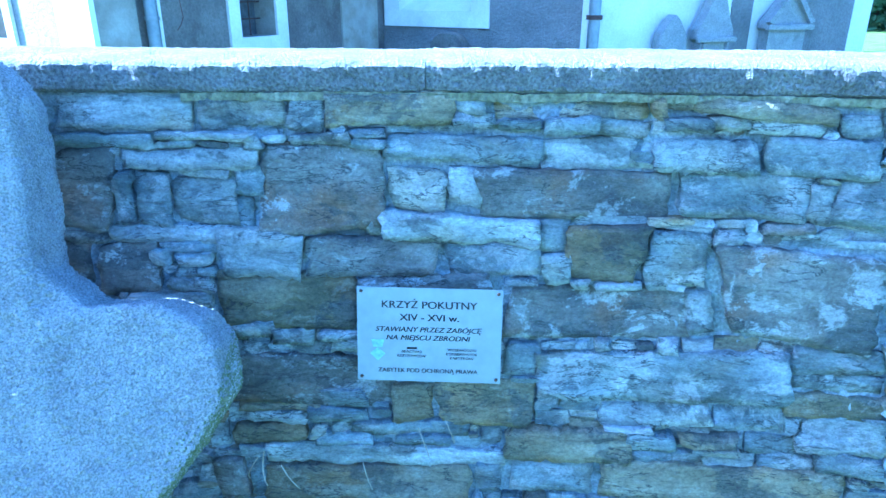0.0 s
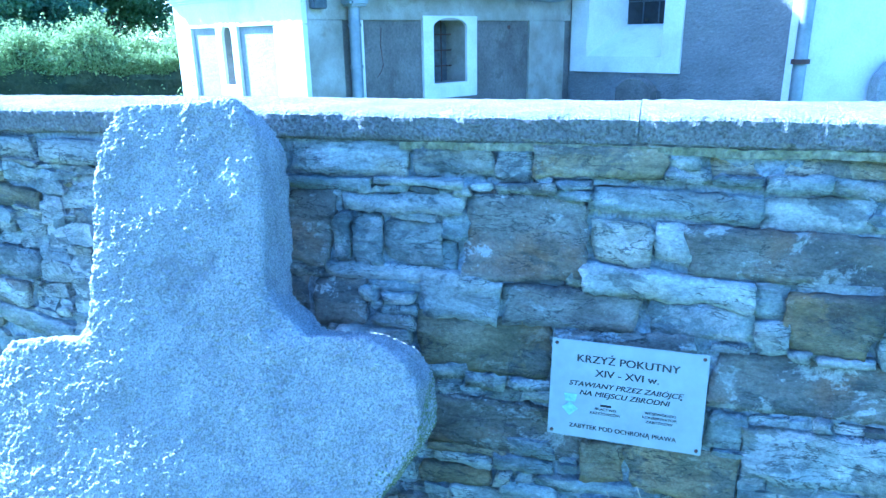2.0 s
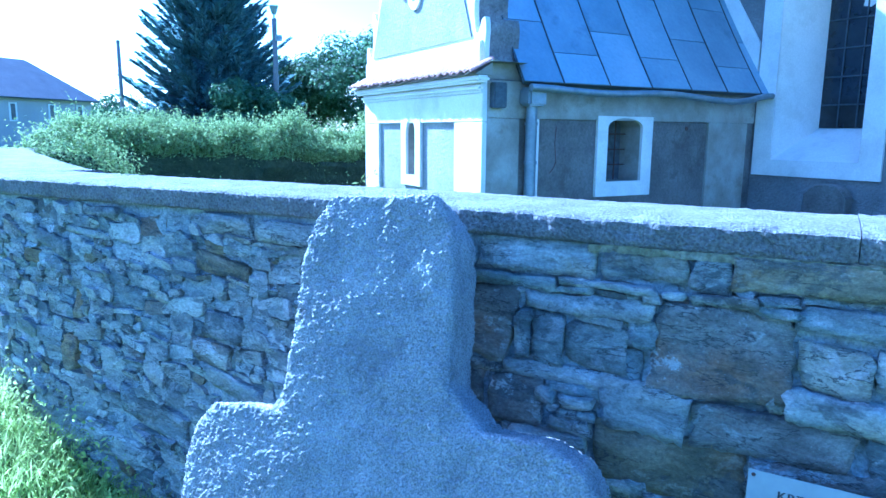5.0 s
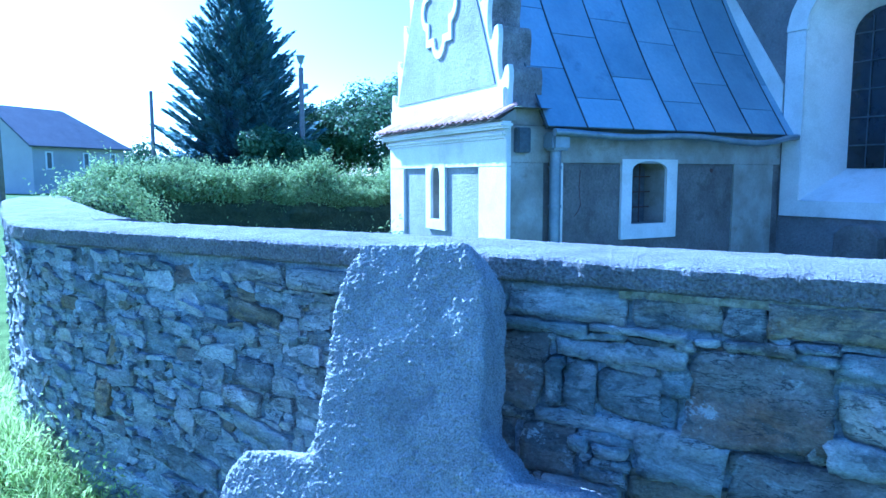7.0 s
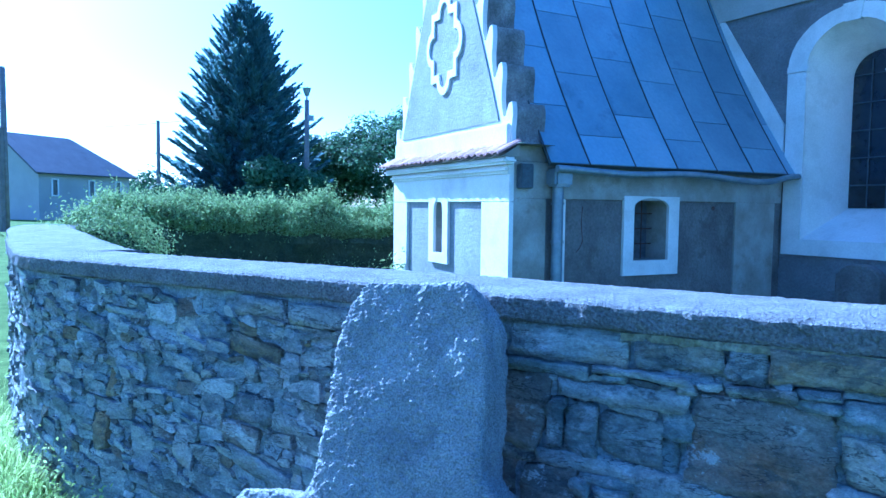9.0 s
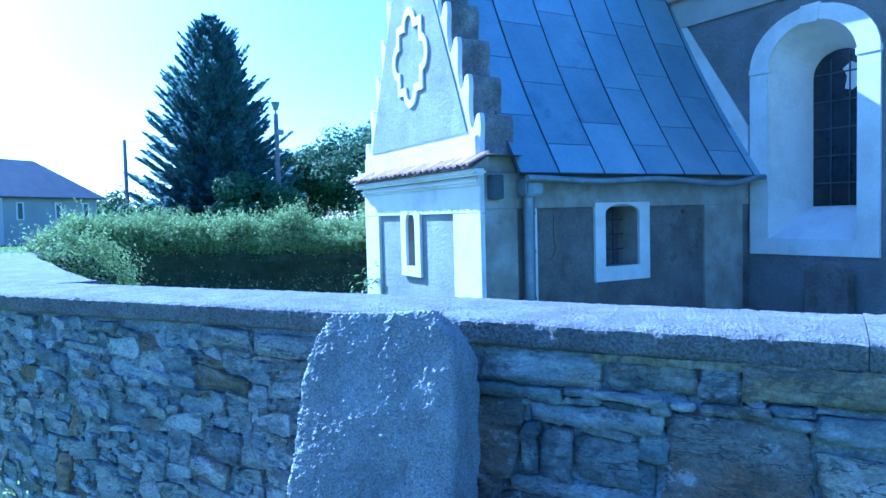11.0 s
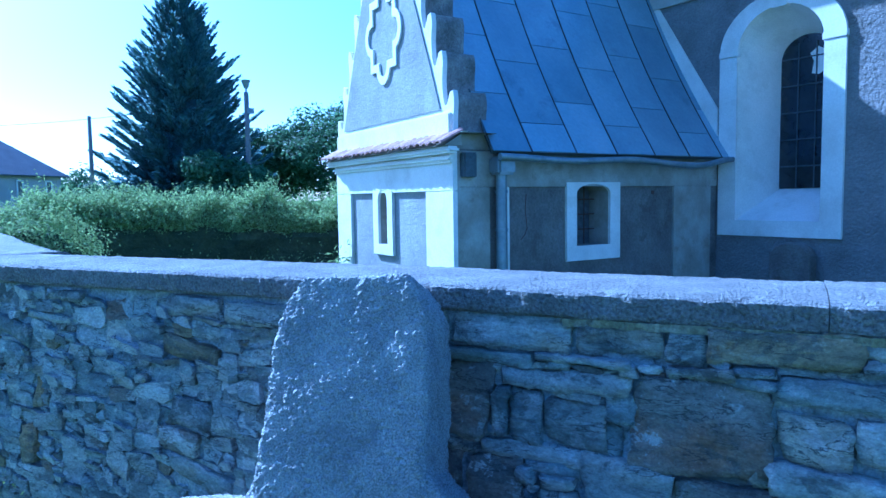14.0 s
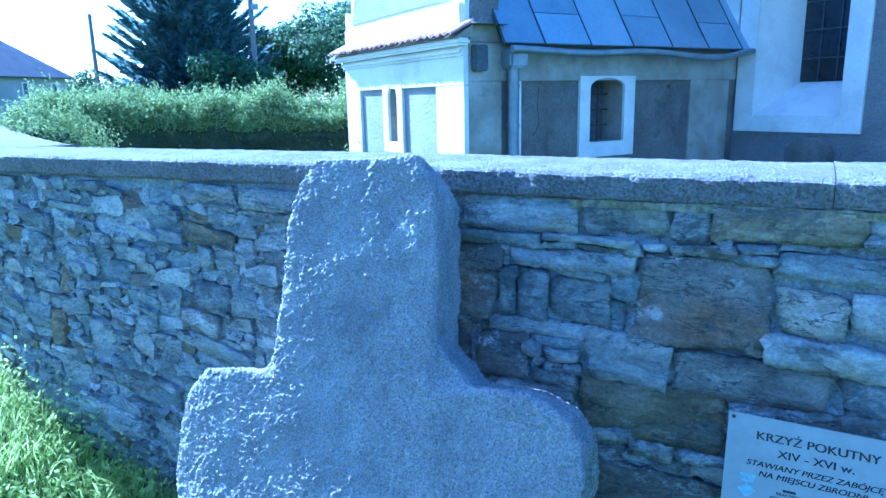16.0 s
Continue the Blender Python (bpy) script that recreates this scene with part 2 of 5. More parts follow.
M_INK = surface("plaque_ink", [(0.03, 0.03, 0.035), (0.045, 0.045, 0.05)], 20, 0.6, 0.0)
M_EMBLEM = surface("emblem_blue", [(0.3, 0.41, 0.47), (0.34, 0.45, 0.5)], 20, 0.5, 0.0)
M_GROUND = surface("grass_soil", [(0.08, 0.115, 0.03), (0.12, 0.165, 0.045), (0.16, 0.21, 0.06)], 3, 0.95, 0.8, 40, ((0.12, 0.1, 0.06), 1.2, 0.66, 0.6), depth=0.03, spec=0.02)
M_BLADE = leafy("grass_blade", (0.36, 0.48, 0.11), (0.6, 0.68, 0.27), 0.6, 0.7)
M_WEED = leafy("weed_leaf", (0.3, 0.42, 0.09), (0.62, 0.68, 0.28), 0.5, 0.6)
M_HEDGE = leafy("hedge_leaf", (0.17, 0.235, 0.08), (0.42, 0.5, 0.21), 0.35, 0.8)
# dark green that carries the shade inside the hedge and the bush
M_HEDGE_SHADE = surface("hedge_inner_shade", [(0.035, 0.05, 0.032), (0.085, 0.105, 0.055)], 6, 0.95, 0.8, 30, depth=0.05)
# needle tones lifted and blued, so the haze is in the colour
M_SPRUCE = leafy("spruce_needles", (0.11, 0.165, 0.175), (0.24, 0.325, 0.32), 0.5)
# dark tones for the shade deep in the spruce crown
M_SPRUCE_SHADE = surface("spruce_inner_shade", [(0.03, 0.045, 0.05), (0.07, 0.095, 0.095)], 3, 0.95, 0.8, 12, depth=0.1)
M_TREE = leafy("tree_leaf", (0.07, 0.12, 0.06), (0.16, 0.23, 0.11), 0.45)
M_BARK = surface("bark", [(0.05, 0.04, 0.03), (0.12, 0.1, 0.08)], 8, 0.95, 0.8, 40, stretch=(1, 1, 0.3))
M_POLE = surface("weathered_pole", [(0.14, 0.13, 0.12), (0.22, 0.21, 0.2)], 4, 0.9, 0.3, 40)
M_WALL2 = surface("house_render", [(0.38, 0.37, 0.36), (0.46, 0.45, 0.44)], 0.6, 0.9, 0.2, 20, grit=0.88)
M_ROOF2 = surface("house_roof", [(0.075, 0.085, 0.11), (0.11, 0.12, 0.15)], 1.0, 0.8, 0.3, 20)
M_WHITE = surface("white_paint", [(0.74, 0.74, 0.72), (0.8, 0.8, 0.78)], 4, 0.6, 0.05, 40, grit=0.88)
M_TOMB = surface("tombstone", [(0.24, 0.24, 0.24), (0.34, 0.34, 0.33)], 12, 0.85, 0.6, 90, ((0.14, 0.15, 0.14), 6, 0.58, 0.6))
M_STALK = surface("dry_stalk", [(0.4, 0.37, 0.28), (0.5, 0.47, 0.38)], 30, 0.8, 0.0)
M_ALGAE = surface("algae_on_granite", [(0.13, 0.16, 0.07), (0.2, 0.23, 0.12), (0.3, 0.31, 0.22)], 18, 0.92, 1.0, 120, depth=0.01, coarse=45, grit=0.5)
M_MOSS = surface("moss_algae", [(0.13, 0.135, 0.08), (0.2, 0.2, 0.13), (0.27, 0.27, 0.21)], 16, 0.95, 0.8, 90, grit=0.4)


# ---- building helpers ----
def part(name, bm, material, parent=None, label="", smooth=False):
    """Links a bmesh as one mesh object under a thing or a part."""
    if isinstance(bm, bpy.types.Mesh):
        me = bm
    else:
        me = bpy.data.meshes.new(name)
        bmesh.ops.recalc_face_normals(bm, faces=bm.faces)
        bm.to_mesh(me)
        bm.free()
    if not me.materials:
        me.materials.append(material)
    if smooth:
        me.polygons.foreach_set("use_smooth", [True] * len(me.polygons))
    ob = new(name, me)
    if parent:
        ob.parent = parent
        ob.matrix_parent_inverse = parent.matrix_world.inverted()
    if label:
        ob["label"] = label
    return ob


def thing(name, m=Matrix()):
    """An empty at a thing's base."""
    ob = new(name)
    ob.matrix_world = m
    ob.empty_display_size = 0.1
    return ob


def box(bm, x0, x1, y0, y1, z0, z1, m=Matrix(), bevel=0.0):
    vs = [bm.verts.new(m @ Vector((x, y, z))) for x in (x0, x1) for y in (y0, y1) for z in (z0, z1)]
    fs = [bm.faces.new([vs[i] for i in f]) for f in ((0, 1, 3, 2), (4, 6, 7, 5), (0, 4, 5, 1), (2, 3, 7, 6), (0, 2, 6, 4), (1, 5, 7, 3))]
    if bevel:
        bmesh.ops.bevel(bm, geom=list({e for f in fs for e in f.edges}), offset=bevel, segments=2, affect="EDGES")
    return bm


def boxed(*a, **k):
    return box(bmesh.new(), *a, **k)


def prism(bm, pts, d0, d1, place):
    """A closed outline pts, drawn from depth d0 to d1; place(p, q, d) gives the point."""
    a = [bm.verts.new(place(p, q, d0)) for p, q in pts]
    b = [bm.verts.new(place(p, q, d1)) for p, q in pts]
    n = len(pts)
    bm.faces.new(a), bm.faces.new(b[::-1])
    for i in range(n):
        bm.faces.new((a[i], b[i], b[(i + 1) % n], a[(i + 1) % n]))
    return bm


def ring(bm, outer, inner, d0, d1, place, inner_back=None):
    """A frame between two outlines of as many points, from depth d0 (front) to d1; inner_back: a splayed opening's back outline."""
    n = len(outer)
    o0, i0 = [[bm.verts.new(place(p, q, d0)) for p, q in s] for s in (outer, inner)]
    o1 = [bm.verts.new(place(p, q, d1)) for p, q in outer]
    i1 = [bm.verts.new(place(p, q, d1)) for p, q in (inner_back or inner)]
    for i in range(n):
        j = (i + 1) % n
        for quad in ((o0[i], o0[j], i0[j], i0[i]), (i0[i], i0[j], i1[j], i1[i]), (o1[i], i1[i], i1[j], o1[j]), (o0[i], o1[i], o1[j], o0[j])):
            bm.faces.new(quad)
    return bm


def arch(cx, hw, z0, zs, rise, n=18):
    """An outline: up one side, over an arch (flat for no rise) and down the other."""
    pts = [(cx - hw, z0), (cx - hw, zs)]
    for i in range(1, n):
        f = math.pi * (1 - i / n)
        pts.append((cx + hw * (math.cos(f) if rise else 1 - 2 * (1 - i / n)), zs + rise * math.sin(f)))
    return pts + [(cx + hw, zs), (cx + hw, z0)]


def tube(name, pts, radius, material, parent=None, label="", closed=False):
    cu = bpy.data.curves.new(name, "CURVE")
    cu.dimensions, cu.bevel_depth, cu.bevel_resolution, cu.use_fill_caps = "3D", radius, 3, True
    sp = cu.splines.new("POLY")
    sp.points.add(len(pts) - 1)
    for p, c in zip(sp.points, pts):
        p.co = (*c, 1)
    tmp = bpy.data.objects.new(name, cu)
    me = bpy.data.meshes.new_from_object(tmp)
    bpy.data.objects.remove(tmp)
    me.materials.clear()
    return part(name, me, material, parent, label, True)


def frac(p, s=1.0):
    return noise.noise(Vector(p) * s)


def step(a, b, x):
    f = min(max((x - a) / (b - a), 0), 1)
    return f * f * (3 - 2 * f)


# ---- ground: one sheet to the horizon ----
WALL_PLAN = [(6.5, -2.9), (3.9, -0.45), (2.4, 0.6), (1.235, 1.17), (0.32, 1.475), (-0.44, 1.66), (-1.475, 1.9), (-2.2, 2.06), (-2.65, 2.2), (-3.02, 2.46), (-4.13, 3.4), (-6.0, 5.2), (-7.4, 8.0)]
plan = [np.array(p, float) for p in WALL_PLAN]
dense = []
for i in range(len(plan) - 1):
    p0, p1, p2, p3 = plan[max(i - 1, 0)], plan[i], plan[i + 1], plan[min(i + 2, len(plan) - 1)]
    for f in np.linspace(0, 1, 24, endpoint=False):
        dense.append(0.5 * (2 * p1 + (p2 - p0) * f + (2 * p0 - 5 * p1 + 4 * p2 - p3) * f * f + (3 * p1 - p0 - 3 * p2 + p3) * f ** 3))
dense.append(plan[-1])
dense = np.array(dense)
arc = np.r_[0, np.cumsum(np.hypot(*np.diff(dense, axis=0).T))]


def along(s):
    """The wall's outer top line at arc s: place, and the outward direction."""
    x, y = np.interp(s, arc, dense[:, 0]), np.interp(s, arc, dense[:, 1])
    e = 0.06
    tx, ty = np.interp(s + e, arc, dense[:, 0]) - np.interp(s - e, arc, dense[:, 0]), np.interp(s + e, arc, dense[:, 1]) - np.interp(s - e, arc, dense[:, 1])
    k = math.hypot(tx, ty) or 1.0
    return x, y, -ty / k, tx / k


def arc_at(x):
    return float(np.interp(-x, -dense[:, 0], arc))


def lean_at(x):
    """How far the wall's foot stands out, for each metre down: less where it nears the bend."""
    return 0.165 - 0.115 * step(-0.5, -1.5, x) - 0.04 * step(-2.2, -2.7, x)


def face_out(x, z):
    """How far the face stands out at height z; at the bend its footing flares."""
    return lean_at(x) * (1.3 - z) + 0.06 * step(-1.7, -2.2, x) * max(0.0, 0.6 - z)


def on_wall(s, z, d):
    """A point on the wall's face: arc s, height z, d metres proud of it. The face leans back a little."""
    x, y, nx, ny = along(s)
    k = face_out(x, z) - 0.022 + d
    return Vector((x + nx * k, y + ny * k, z))


def ground_z(x, y):
    bank = 0.47 * step(-0.8, -2.9, x)
    far = step(3.0, 9.0, math.hypot(x, y))
    z = bank * (1 - far) + 0.25 * far
    return z + 0.03 * frac((x, y, 0), 1.3) + 0.015 * frac((x, y, 3), 5)


xs = np.unique(np.r_[np.linspace(-6, 6, 81), np.linspace(-40, 40, 81), np.linspace(-160, 160, 33), -1500, -600, 600, 1500])
verts = [(x, y, ground_z(x, y)) for y in xs for x in xs]
n = len(xs)
me = bpy.data.meshes.new("ground")
me.from_pydata(verts, [], [(j * n + i, j * n + i + 1, (j + 1) * n + i + 1, (j + 1) * n + i) for j in range(n - 1) for i in range(n - 1)])
tagged(part("ground", me, M_GROUND, smooth=True), "rough sunlit grass ground rising in a bank beside the wall", "ground", kind="structure")

# ---- churchyard wall: mortar core, coping, stones come last ----
churchyard_wall = thing("wall_churchyard", pose(0, 1.5, 0))
tagged(churchyard_wall, "dry rubble churchyard wall of grey and rusty schist stones with mortar", "wall", kind="structure")
LEFT, RIGHT = arc_at(-6.0), arc_at(6.2)


def swept(profile, s0, s1, ds, wobble):
    """A closed profile of (across, z) carried along the wall; across is measured inward from the outer top line."""
    count = max(int((s1 - s0) / ds), 2)
    k = len(profile)
    vs, fs = [], []
    for i in range(count + 1):
        s = s0 + (s1 - s0) * i / count
        x, y, nx, ny = along(s)
        for j, (a, z) in enumerate(profile):
            p = Vector((x - nx * a, y - ny * a, z))
            w = wobble(p, j)
            vs.append((p.x + nx * w[0], p.y + ny * w[0], p.z + w[1]))
    for i in range(count):
        for j in range(k):
            fs.append((i * k + j, i * k + (j + 1) % k, (i + 1) * k + (j + 1) % k, (i + 1) * k + j))
    fs += [tuple(range(k)), tuple(range(count * k, count * k + k))[::-1]]
    me = bpy.data.meshes.new("swept")
    me.from_pydata(vs, [], fs)
    return me


core = [(0.034, z) for z in np.linspace(-0.3, 1.31, 90)] + [(0.34, 1.31), (0.34, -0.3)]
part("mortar_core", swept(core, RIGHT, LEFT, 0.018, lambda p, j: (face_out(p.x, p.z) + 0.014 * frac(p, 8) + 0.012 * frac(p, 27) + 0.006 * frac(p, 70), 0) if j < 90 else (0, 0)), M_MORTAR, churchyard_wall, "grey recessed mortar", True)

TOP = 1.358
coping = tagged(thing("wall_coping", pose(0, 1.7, 1.3)), "weathered coarse concrete coping slabs along the churchyard wall", "wall coping", kind="structure")


def coping_profile(width, top, drop):
    front = [(0.012, top - drop), (0.0, top - drop + 0.008)] + [(-0.002, top - drop + 0.008 + (drop - 0.016) * f) for f in (0.2, 0.4, 0.6, 0.8, 1.0)]
    lid = [(0.008, top - 0.001)] + [(a, top + 0.006 * math.sin(math.pi * a / width)) for a in np.linspace(0.03, width - 0.03, 11)]
    return front + lid + [(width - 0.004, top - 0.01), (width, top - drop), (width * 0.5, top - drop)]


def crumble(p, j):
    sag = -0.006 * step(-0.8, 0.0, p.x)
    if j < 8:
        c = 0.004 * frac(p, 22) + 0.006 * frac(p, 60) + 0.004 * frac(p, 7) - 0.014 * step(0.05, 0.0, abs(p.x + 0.33 + 0.02 * frac(p, 30))) * step(1.32, 1.35, p.z + 0.01 * frac(p, 40))
        return (c, sag + 0.003 * frac(p, 45) - (0.006 * max(0, frac(p, 14)) if j > 5 else 0))
    return (0, sag + 0.0015 * frac(p, 5) + 0.003 * frac(p, 34) + 0.002 * frac(p, 80))


JOINT = arc_at(0.33)
for s0, s1, w, lift, ds in ((RIGHT, arc_at(1.95), 0.4, 0.002, 0.02), (arc_at(1.95) + 0.004, JOINT, 0.4, 0.002, 0.012), (JOINT + 0.002, arc_at(-2.62), 0.39, 0.0, 0.012), (arc_at(-2.62), LEFT, 0.5, 0.0, 0.03)):
    part("coping_slab", swept(coping_profile(w, TOP + lift, 0.068), s0, s1, ds, crumble), M_COPING, coping, smooth=False)
part("moss_line", swept([(0.004, 1.27), (0.03, 1.266), (0.03, 1.288), (0.002, 1.288)], arc_at(2.4), arc_at(-0.2), 0.012, lambda p, j: (0.005 * frac(p, 60), 0.004 * frac(p, 55) + 0.003 * frac(p, 9))), M_MOSS, coping, "olive green algae line under the slab")

# ---- stone cross, leaning back against the wall ----
def cross_place(x, z, d):
    """A point of the cross: x along the wall, z up, d metres behind its front face, which leans back."""
    y = 0.847 - 0.1436 * x + 0.4 * z
    return Vector((x + 0.13 * d, y + 0.92 * d, z - 0.37 * d))


bm = bmesh.new()
prism(bm, [(-0.875, 0.8), (-0.872, 1.1), (-0.87, 1.24), (-0.845, 1.335), (-0.81, 1.392), (-0.545, 1.405), (-0.49, 1.325), (-0.478, 1.2), (-0.472, 0.8)], 0, 0.18, cross_place)
prism(bm, [(-1.06, 0.4), (-1.142, 0.62), (-1.142, 0.75), (-1.125, 0.83), (-1.075, 0.884), (-0.98, 0.9), (-0.36, 0.938), (-0.255, 0.936), (-0.185, 0.908), (-0.15, 0.855), (-0.143, 0.76), (-0.22, 0.65), (-0.36, 0.5)], 0.0, 0.2, cross_place)
prism(bm, [(-0.98, -0.15), (-0.95, 0.5), (-0.32, 0.55), (-0.27, -0.15)], 0.0, 0.21, cross_place)
prism(bm, [(-0.94, 0.86), (-0.86, 0.86), (-0.86, 0.98)], 0.01, 0.17, cross_place)
prism(bm, [(-0.48, 0.86), (-0.37, 0.92), (-0.48, 1.02)], 0.01, 0.17, cross_place)
stone_cross = part("stone_cross", bm, M_GRANITE, smooth=True)
tagged(stone_cross, "rough hewn pale granite penance cross leaning against the rubble wall", "stone cross")
for kind, values in (("REMESH", dict(mode="VOXEL", voxel_size=0.0064, use_smooth_shade=True)), ("SMOOTH", dict(factor=0.5, iterations=14))):
    md = stone_cross.modifiers.new(kind.lower(), kind)
    for key, v in values.items():
        if key == "mode":
            md.mode = v
        elif key == "voxel_size":
            md.voxel_size = v
        elif key == "use_smooth_shade":
            md.use_smooth_shade = v
        elif key == "factor":
            md.factor = v
        else:
            md.iterations = v
md = stone_cross.modifiers.new("finer", "SUBSURF")
md.subdivision_type, md.levels, md.render_levels = "SIMPLE", 1, 1
for size, depth in ((0.16, 0.018), (0.03, 0.0045), (0.012, 0.009), (0.006, 0.007)):
    tex = bpy.data.textures.new("pitting", "CLOUDS")
    tex.noise_scale, tex.noise_depth = size, 3
    md = stone_cross.modifiers.new("pitting", "DISPLACE")
    md.texture, md.strength, md.mid_level, md.texture_coords = tex, depth, 0.5, "LOCAL"

# the worn block: its outer arm falls away from the face, and algae sit under the other arm
worn = bpy.data.meshes.new_from_object(stone_cross.evaluated_get(bpy.context.evaluated_depsgraph_get()))
stone_cross.modifiers.clear()
co = np.empty(len(worn.vertices) * 3)
worn.vertices.foreach_get("co", co)
co = co.reshape(-1, 3)
fall = np.maximum(0, -0.72 - co[:, 0])
low = 1 / (1 + np.exp((co[:, 2] - 1.02) / 0.06))
co[:, 1] += 0.25 * fall ** 2 * (0.35 + 0.65 * low)
# flakes broken off the head: the stone beyond each break stays proud
for line_x, line_z, top_z, low_z, reach, lift in (((-0.615, -0.585, -0.56, -0.505, -0.51), (1.14, 1.21, 1.26, 1.32, 1.4), 1.5, 1.15, 0.13, 0.012), ((-0.69, -0.675, -0.64), (1.28, 1.325, 1.4), 1.5, 1.3, 0.07, 0.009), ((-0.85, -0.83, -0.81), (1.2, 1.3, 1.37), 1.38, 1.2, 0.05, 0.006)):
    jag = np.array([0.03 * frac(p, 17) + 0.026 * frac(p, 48) for p in co])
    past = co[:, 0] + jag - np.interp(co[:, 2], line_z, line_x)
    front_side = co[:, 1] < 0.847 - 0.1436 * co[:, 0] + 0.4 * co[:, 2] + 0.06
    raised = np.clip(past / 0.012, 0, 1) * np.clip(1 - past / reach, 0, 1) * np.clip((co[:, 2] - low_z) / 0.05, 0, 1) * (co[:, 2] < top_z) * front_side
    co[:, 1] -= lift * raised * np.clip([0.45 + 1.6 * frac(p, 13) for p in co], 0, 1.2)
worn.vertices.foreach_set("co", co.ravel())
worn.materials.clear()
worn.materials.append(M_GRANITE)
worn.materials.append(M_ALGAE)
for p in worn.polygons:
    c, nrm = p.center, p.normal
    if c.x > -0.5 and c.z < 0.86 and nrm.x > 0.3 and nrm.z < 0.35 and c.x > -0.3 - 0.9 * (0.62 - c.z) and 0.3 * frac(c, 9) + 0.2 * frac(c, 30) + 2.2 * (nrm.x - 0.5) - 1.2 * (c.z - 0.62) > 0:
        p.material_index = 1
worn.polygons.foreach_set("use_smooth", [True] * len(worn.polygons))
stone_cross.data = worn

# ---- plaque ----
PLAQUE = Matrix.Translation((0.303, 1.336, 0.757)) @ Matrix(((0.958, 0.05, -0.28, 0), (-0.282, 0.132, -0.95, 0), (-0.004, 0.99, 0.138, 0), (0, 0, 0, 1)))
plaque = thing("plaque", PLAQUE)
tagged(plaque, "pale grey metal information plaque screwed to the rubble wall", "sign")
part("plate", boxed(-0.167, 0.167, -0.114, 0.114, -0.003, 0.0, PLAQUE, 0.0012), M_PLATE, plaque)


def lettering(words, x, y, width, height, slant=0.0, name="lettering"):
    cu = bpy.data.curves.new(name, "FONT")
    cu.body, cu.align_x, cu.shear = words, "CENTER", slant
    tmp = bpy.data.objects.new(name, cu)
    me = bpy.data.meshes.new_from_object(tmp)
    bpy.data.objects.remove(tmp)
    co = np.array([v.co for v in me.vertices])
    lo, hi = co.min(0), co.max(0)
    f = width / (hi[0] - lo[0])
    g = height / 0.72
    me.transform(PLAQUE @ Matrix.Translation((x - f * (lo[0] + hi[0]) / 2, y, 0.0012)) @ Matrix.Diagonal((f, g, 1, 1)))
    bm = bmesh.new()
    for k in (-1, 0, 1):
        once = me.copy()
        once.transform(PLAQUE @ Matrix.Translation((k * height * 0.035, 0, 0.0001 * k)) @ PLAQUE.inverted())
        bm.from_mesh(once)
    part(name, bm, M_INK, plaque, "black printed words")


lettering("KRZYŻ POKUTNY", 0.0, 0.066, 0.218, 0.0175)
lettering("XIV - XVI w.", 0.0, 0.036, 0.136, 0.0165)
lettering("STAWIANY PRZEZ ZABÓJCĘ", -0.001, 0.009, 0.246, 0.012, 0.25)
lettering("NA MIEJSCU ZBRODNI", -0.002, -0.011, 0.194, 0.012, 0.25)
lettering("BRACTWO", -0.04, -0.0425, 0.046, 0.0062)
lettering("KRZYŻOWCÓW", -0.04, -0.053, 0.066, 0.0062)
lettering("WOJEWÓDZKI", 0.076, -0.036, 0.066, 0.0062)
lettering("KONSERWATOR", 0.076, -0.046, 0.072, 0.0062)
lettering("ZABYTKÓW", 0.076, -0.056, 0.056, 0.0062)
lettering("ZABYTEK POD OCHRONĄ PRAWA", -0.002, -0.091, 0.232, 0.0105)
part("printed_bar", boxed(-0.052, -0.028, -0.0335, -0.0285, 0.0004, 0.0012, PLAQUE), M_INK, plaque)
bm = bmesh.new()
face = lambda p, q, d: PLAQUE @ Vector((p, q, d))
prism(bm, [(-0.134, -0.012), (-0.104, -0.012), (-0.108, -0.03), (-0.13, -0.03)], 0.0004, 0.0012, face)
prism(bm, [(-0.119, -0.031), (-0.101, -0.046), (-0.119, -0.064), (-0.137, -0.046)], 0.0004, 0.0012, face)
part("emblem", bm, M_EMBLEM, plaque, "pale blue printed emblem")
for px, py in ((-0.157, 0.104), (0.157, 0.104), (-0.157, -0.104), (0.157, -0.104)):
    bm = bmesh.new()
    bmesh.ops.create_cone(bm, cap_ends=True, segments=10, radius1=0.0045, radius2=0.003, depth=0.005, matrix=PLAQUE @ Matrix.Translation((px, py, 0.0015)))
    part("screw", bm, M_RUST, plaque, "dark screw head")

# ---- church: porch, apse ----
church = thing("church", pose(0, 8, 0.25))
tagged(church, "plastered village church with gabled sacristy, grey roughcast panels and sheet roofs", "church")
PORCH = Matrix.Translation((-1.179, 5.42, 0)) @ Matrix.Rotation(radians(43), 4, "Z")
APSE = Matrix.Translation((0.03, 8.83, 0)) @ Matrix.Rotation(radians(-43), 4, "Z")
BASE = 0.0
side = lambda p, q, d: PORCH @ Vector((p, d, q))
front = lambda p, q, d: PORCH @ Vector((d, p, q))
apse = lambda p, q, d: APSE @ Vector((p, d, q))

# porch walls
rect = lambda a, b, c, d: arch((a + b) / 2, (b - a) / 2, c, d, 0)
W_S, W_G = arch(1.515, 0.21, 1.115, 1.6, 0.085), arch(1.28, 0.1, 1.13, 1.55, 0.11)


def wider(hole):
    cx = sum(p for p, q in hole) / len(hole)
    return [(cx + (p - cx) * 1.15, q + (0.015 if q > 1.3 else -0.03)) for p, q in hole]


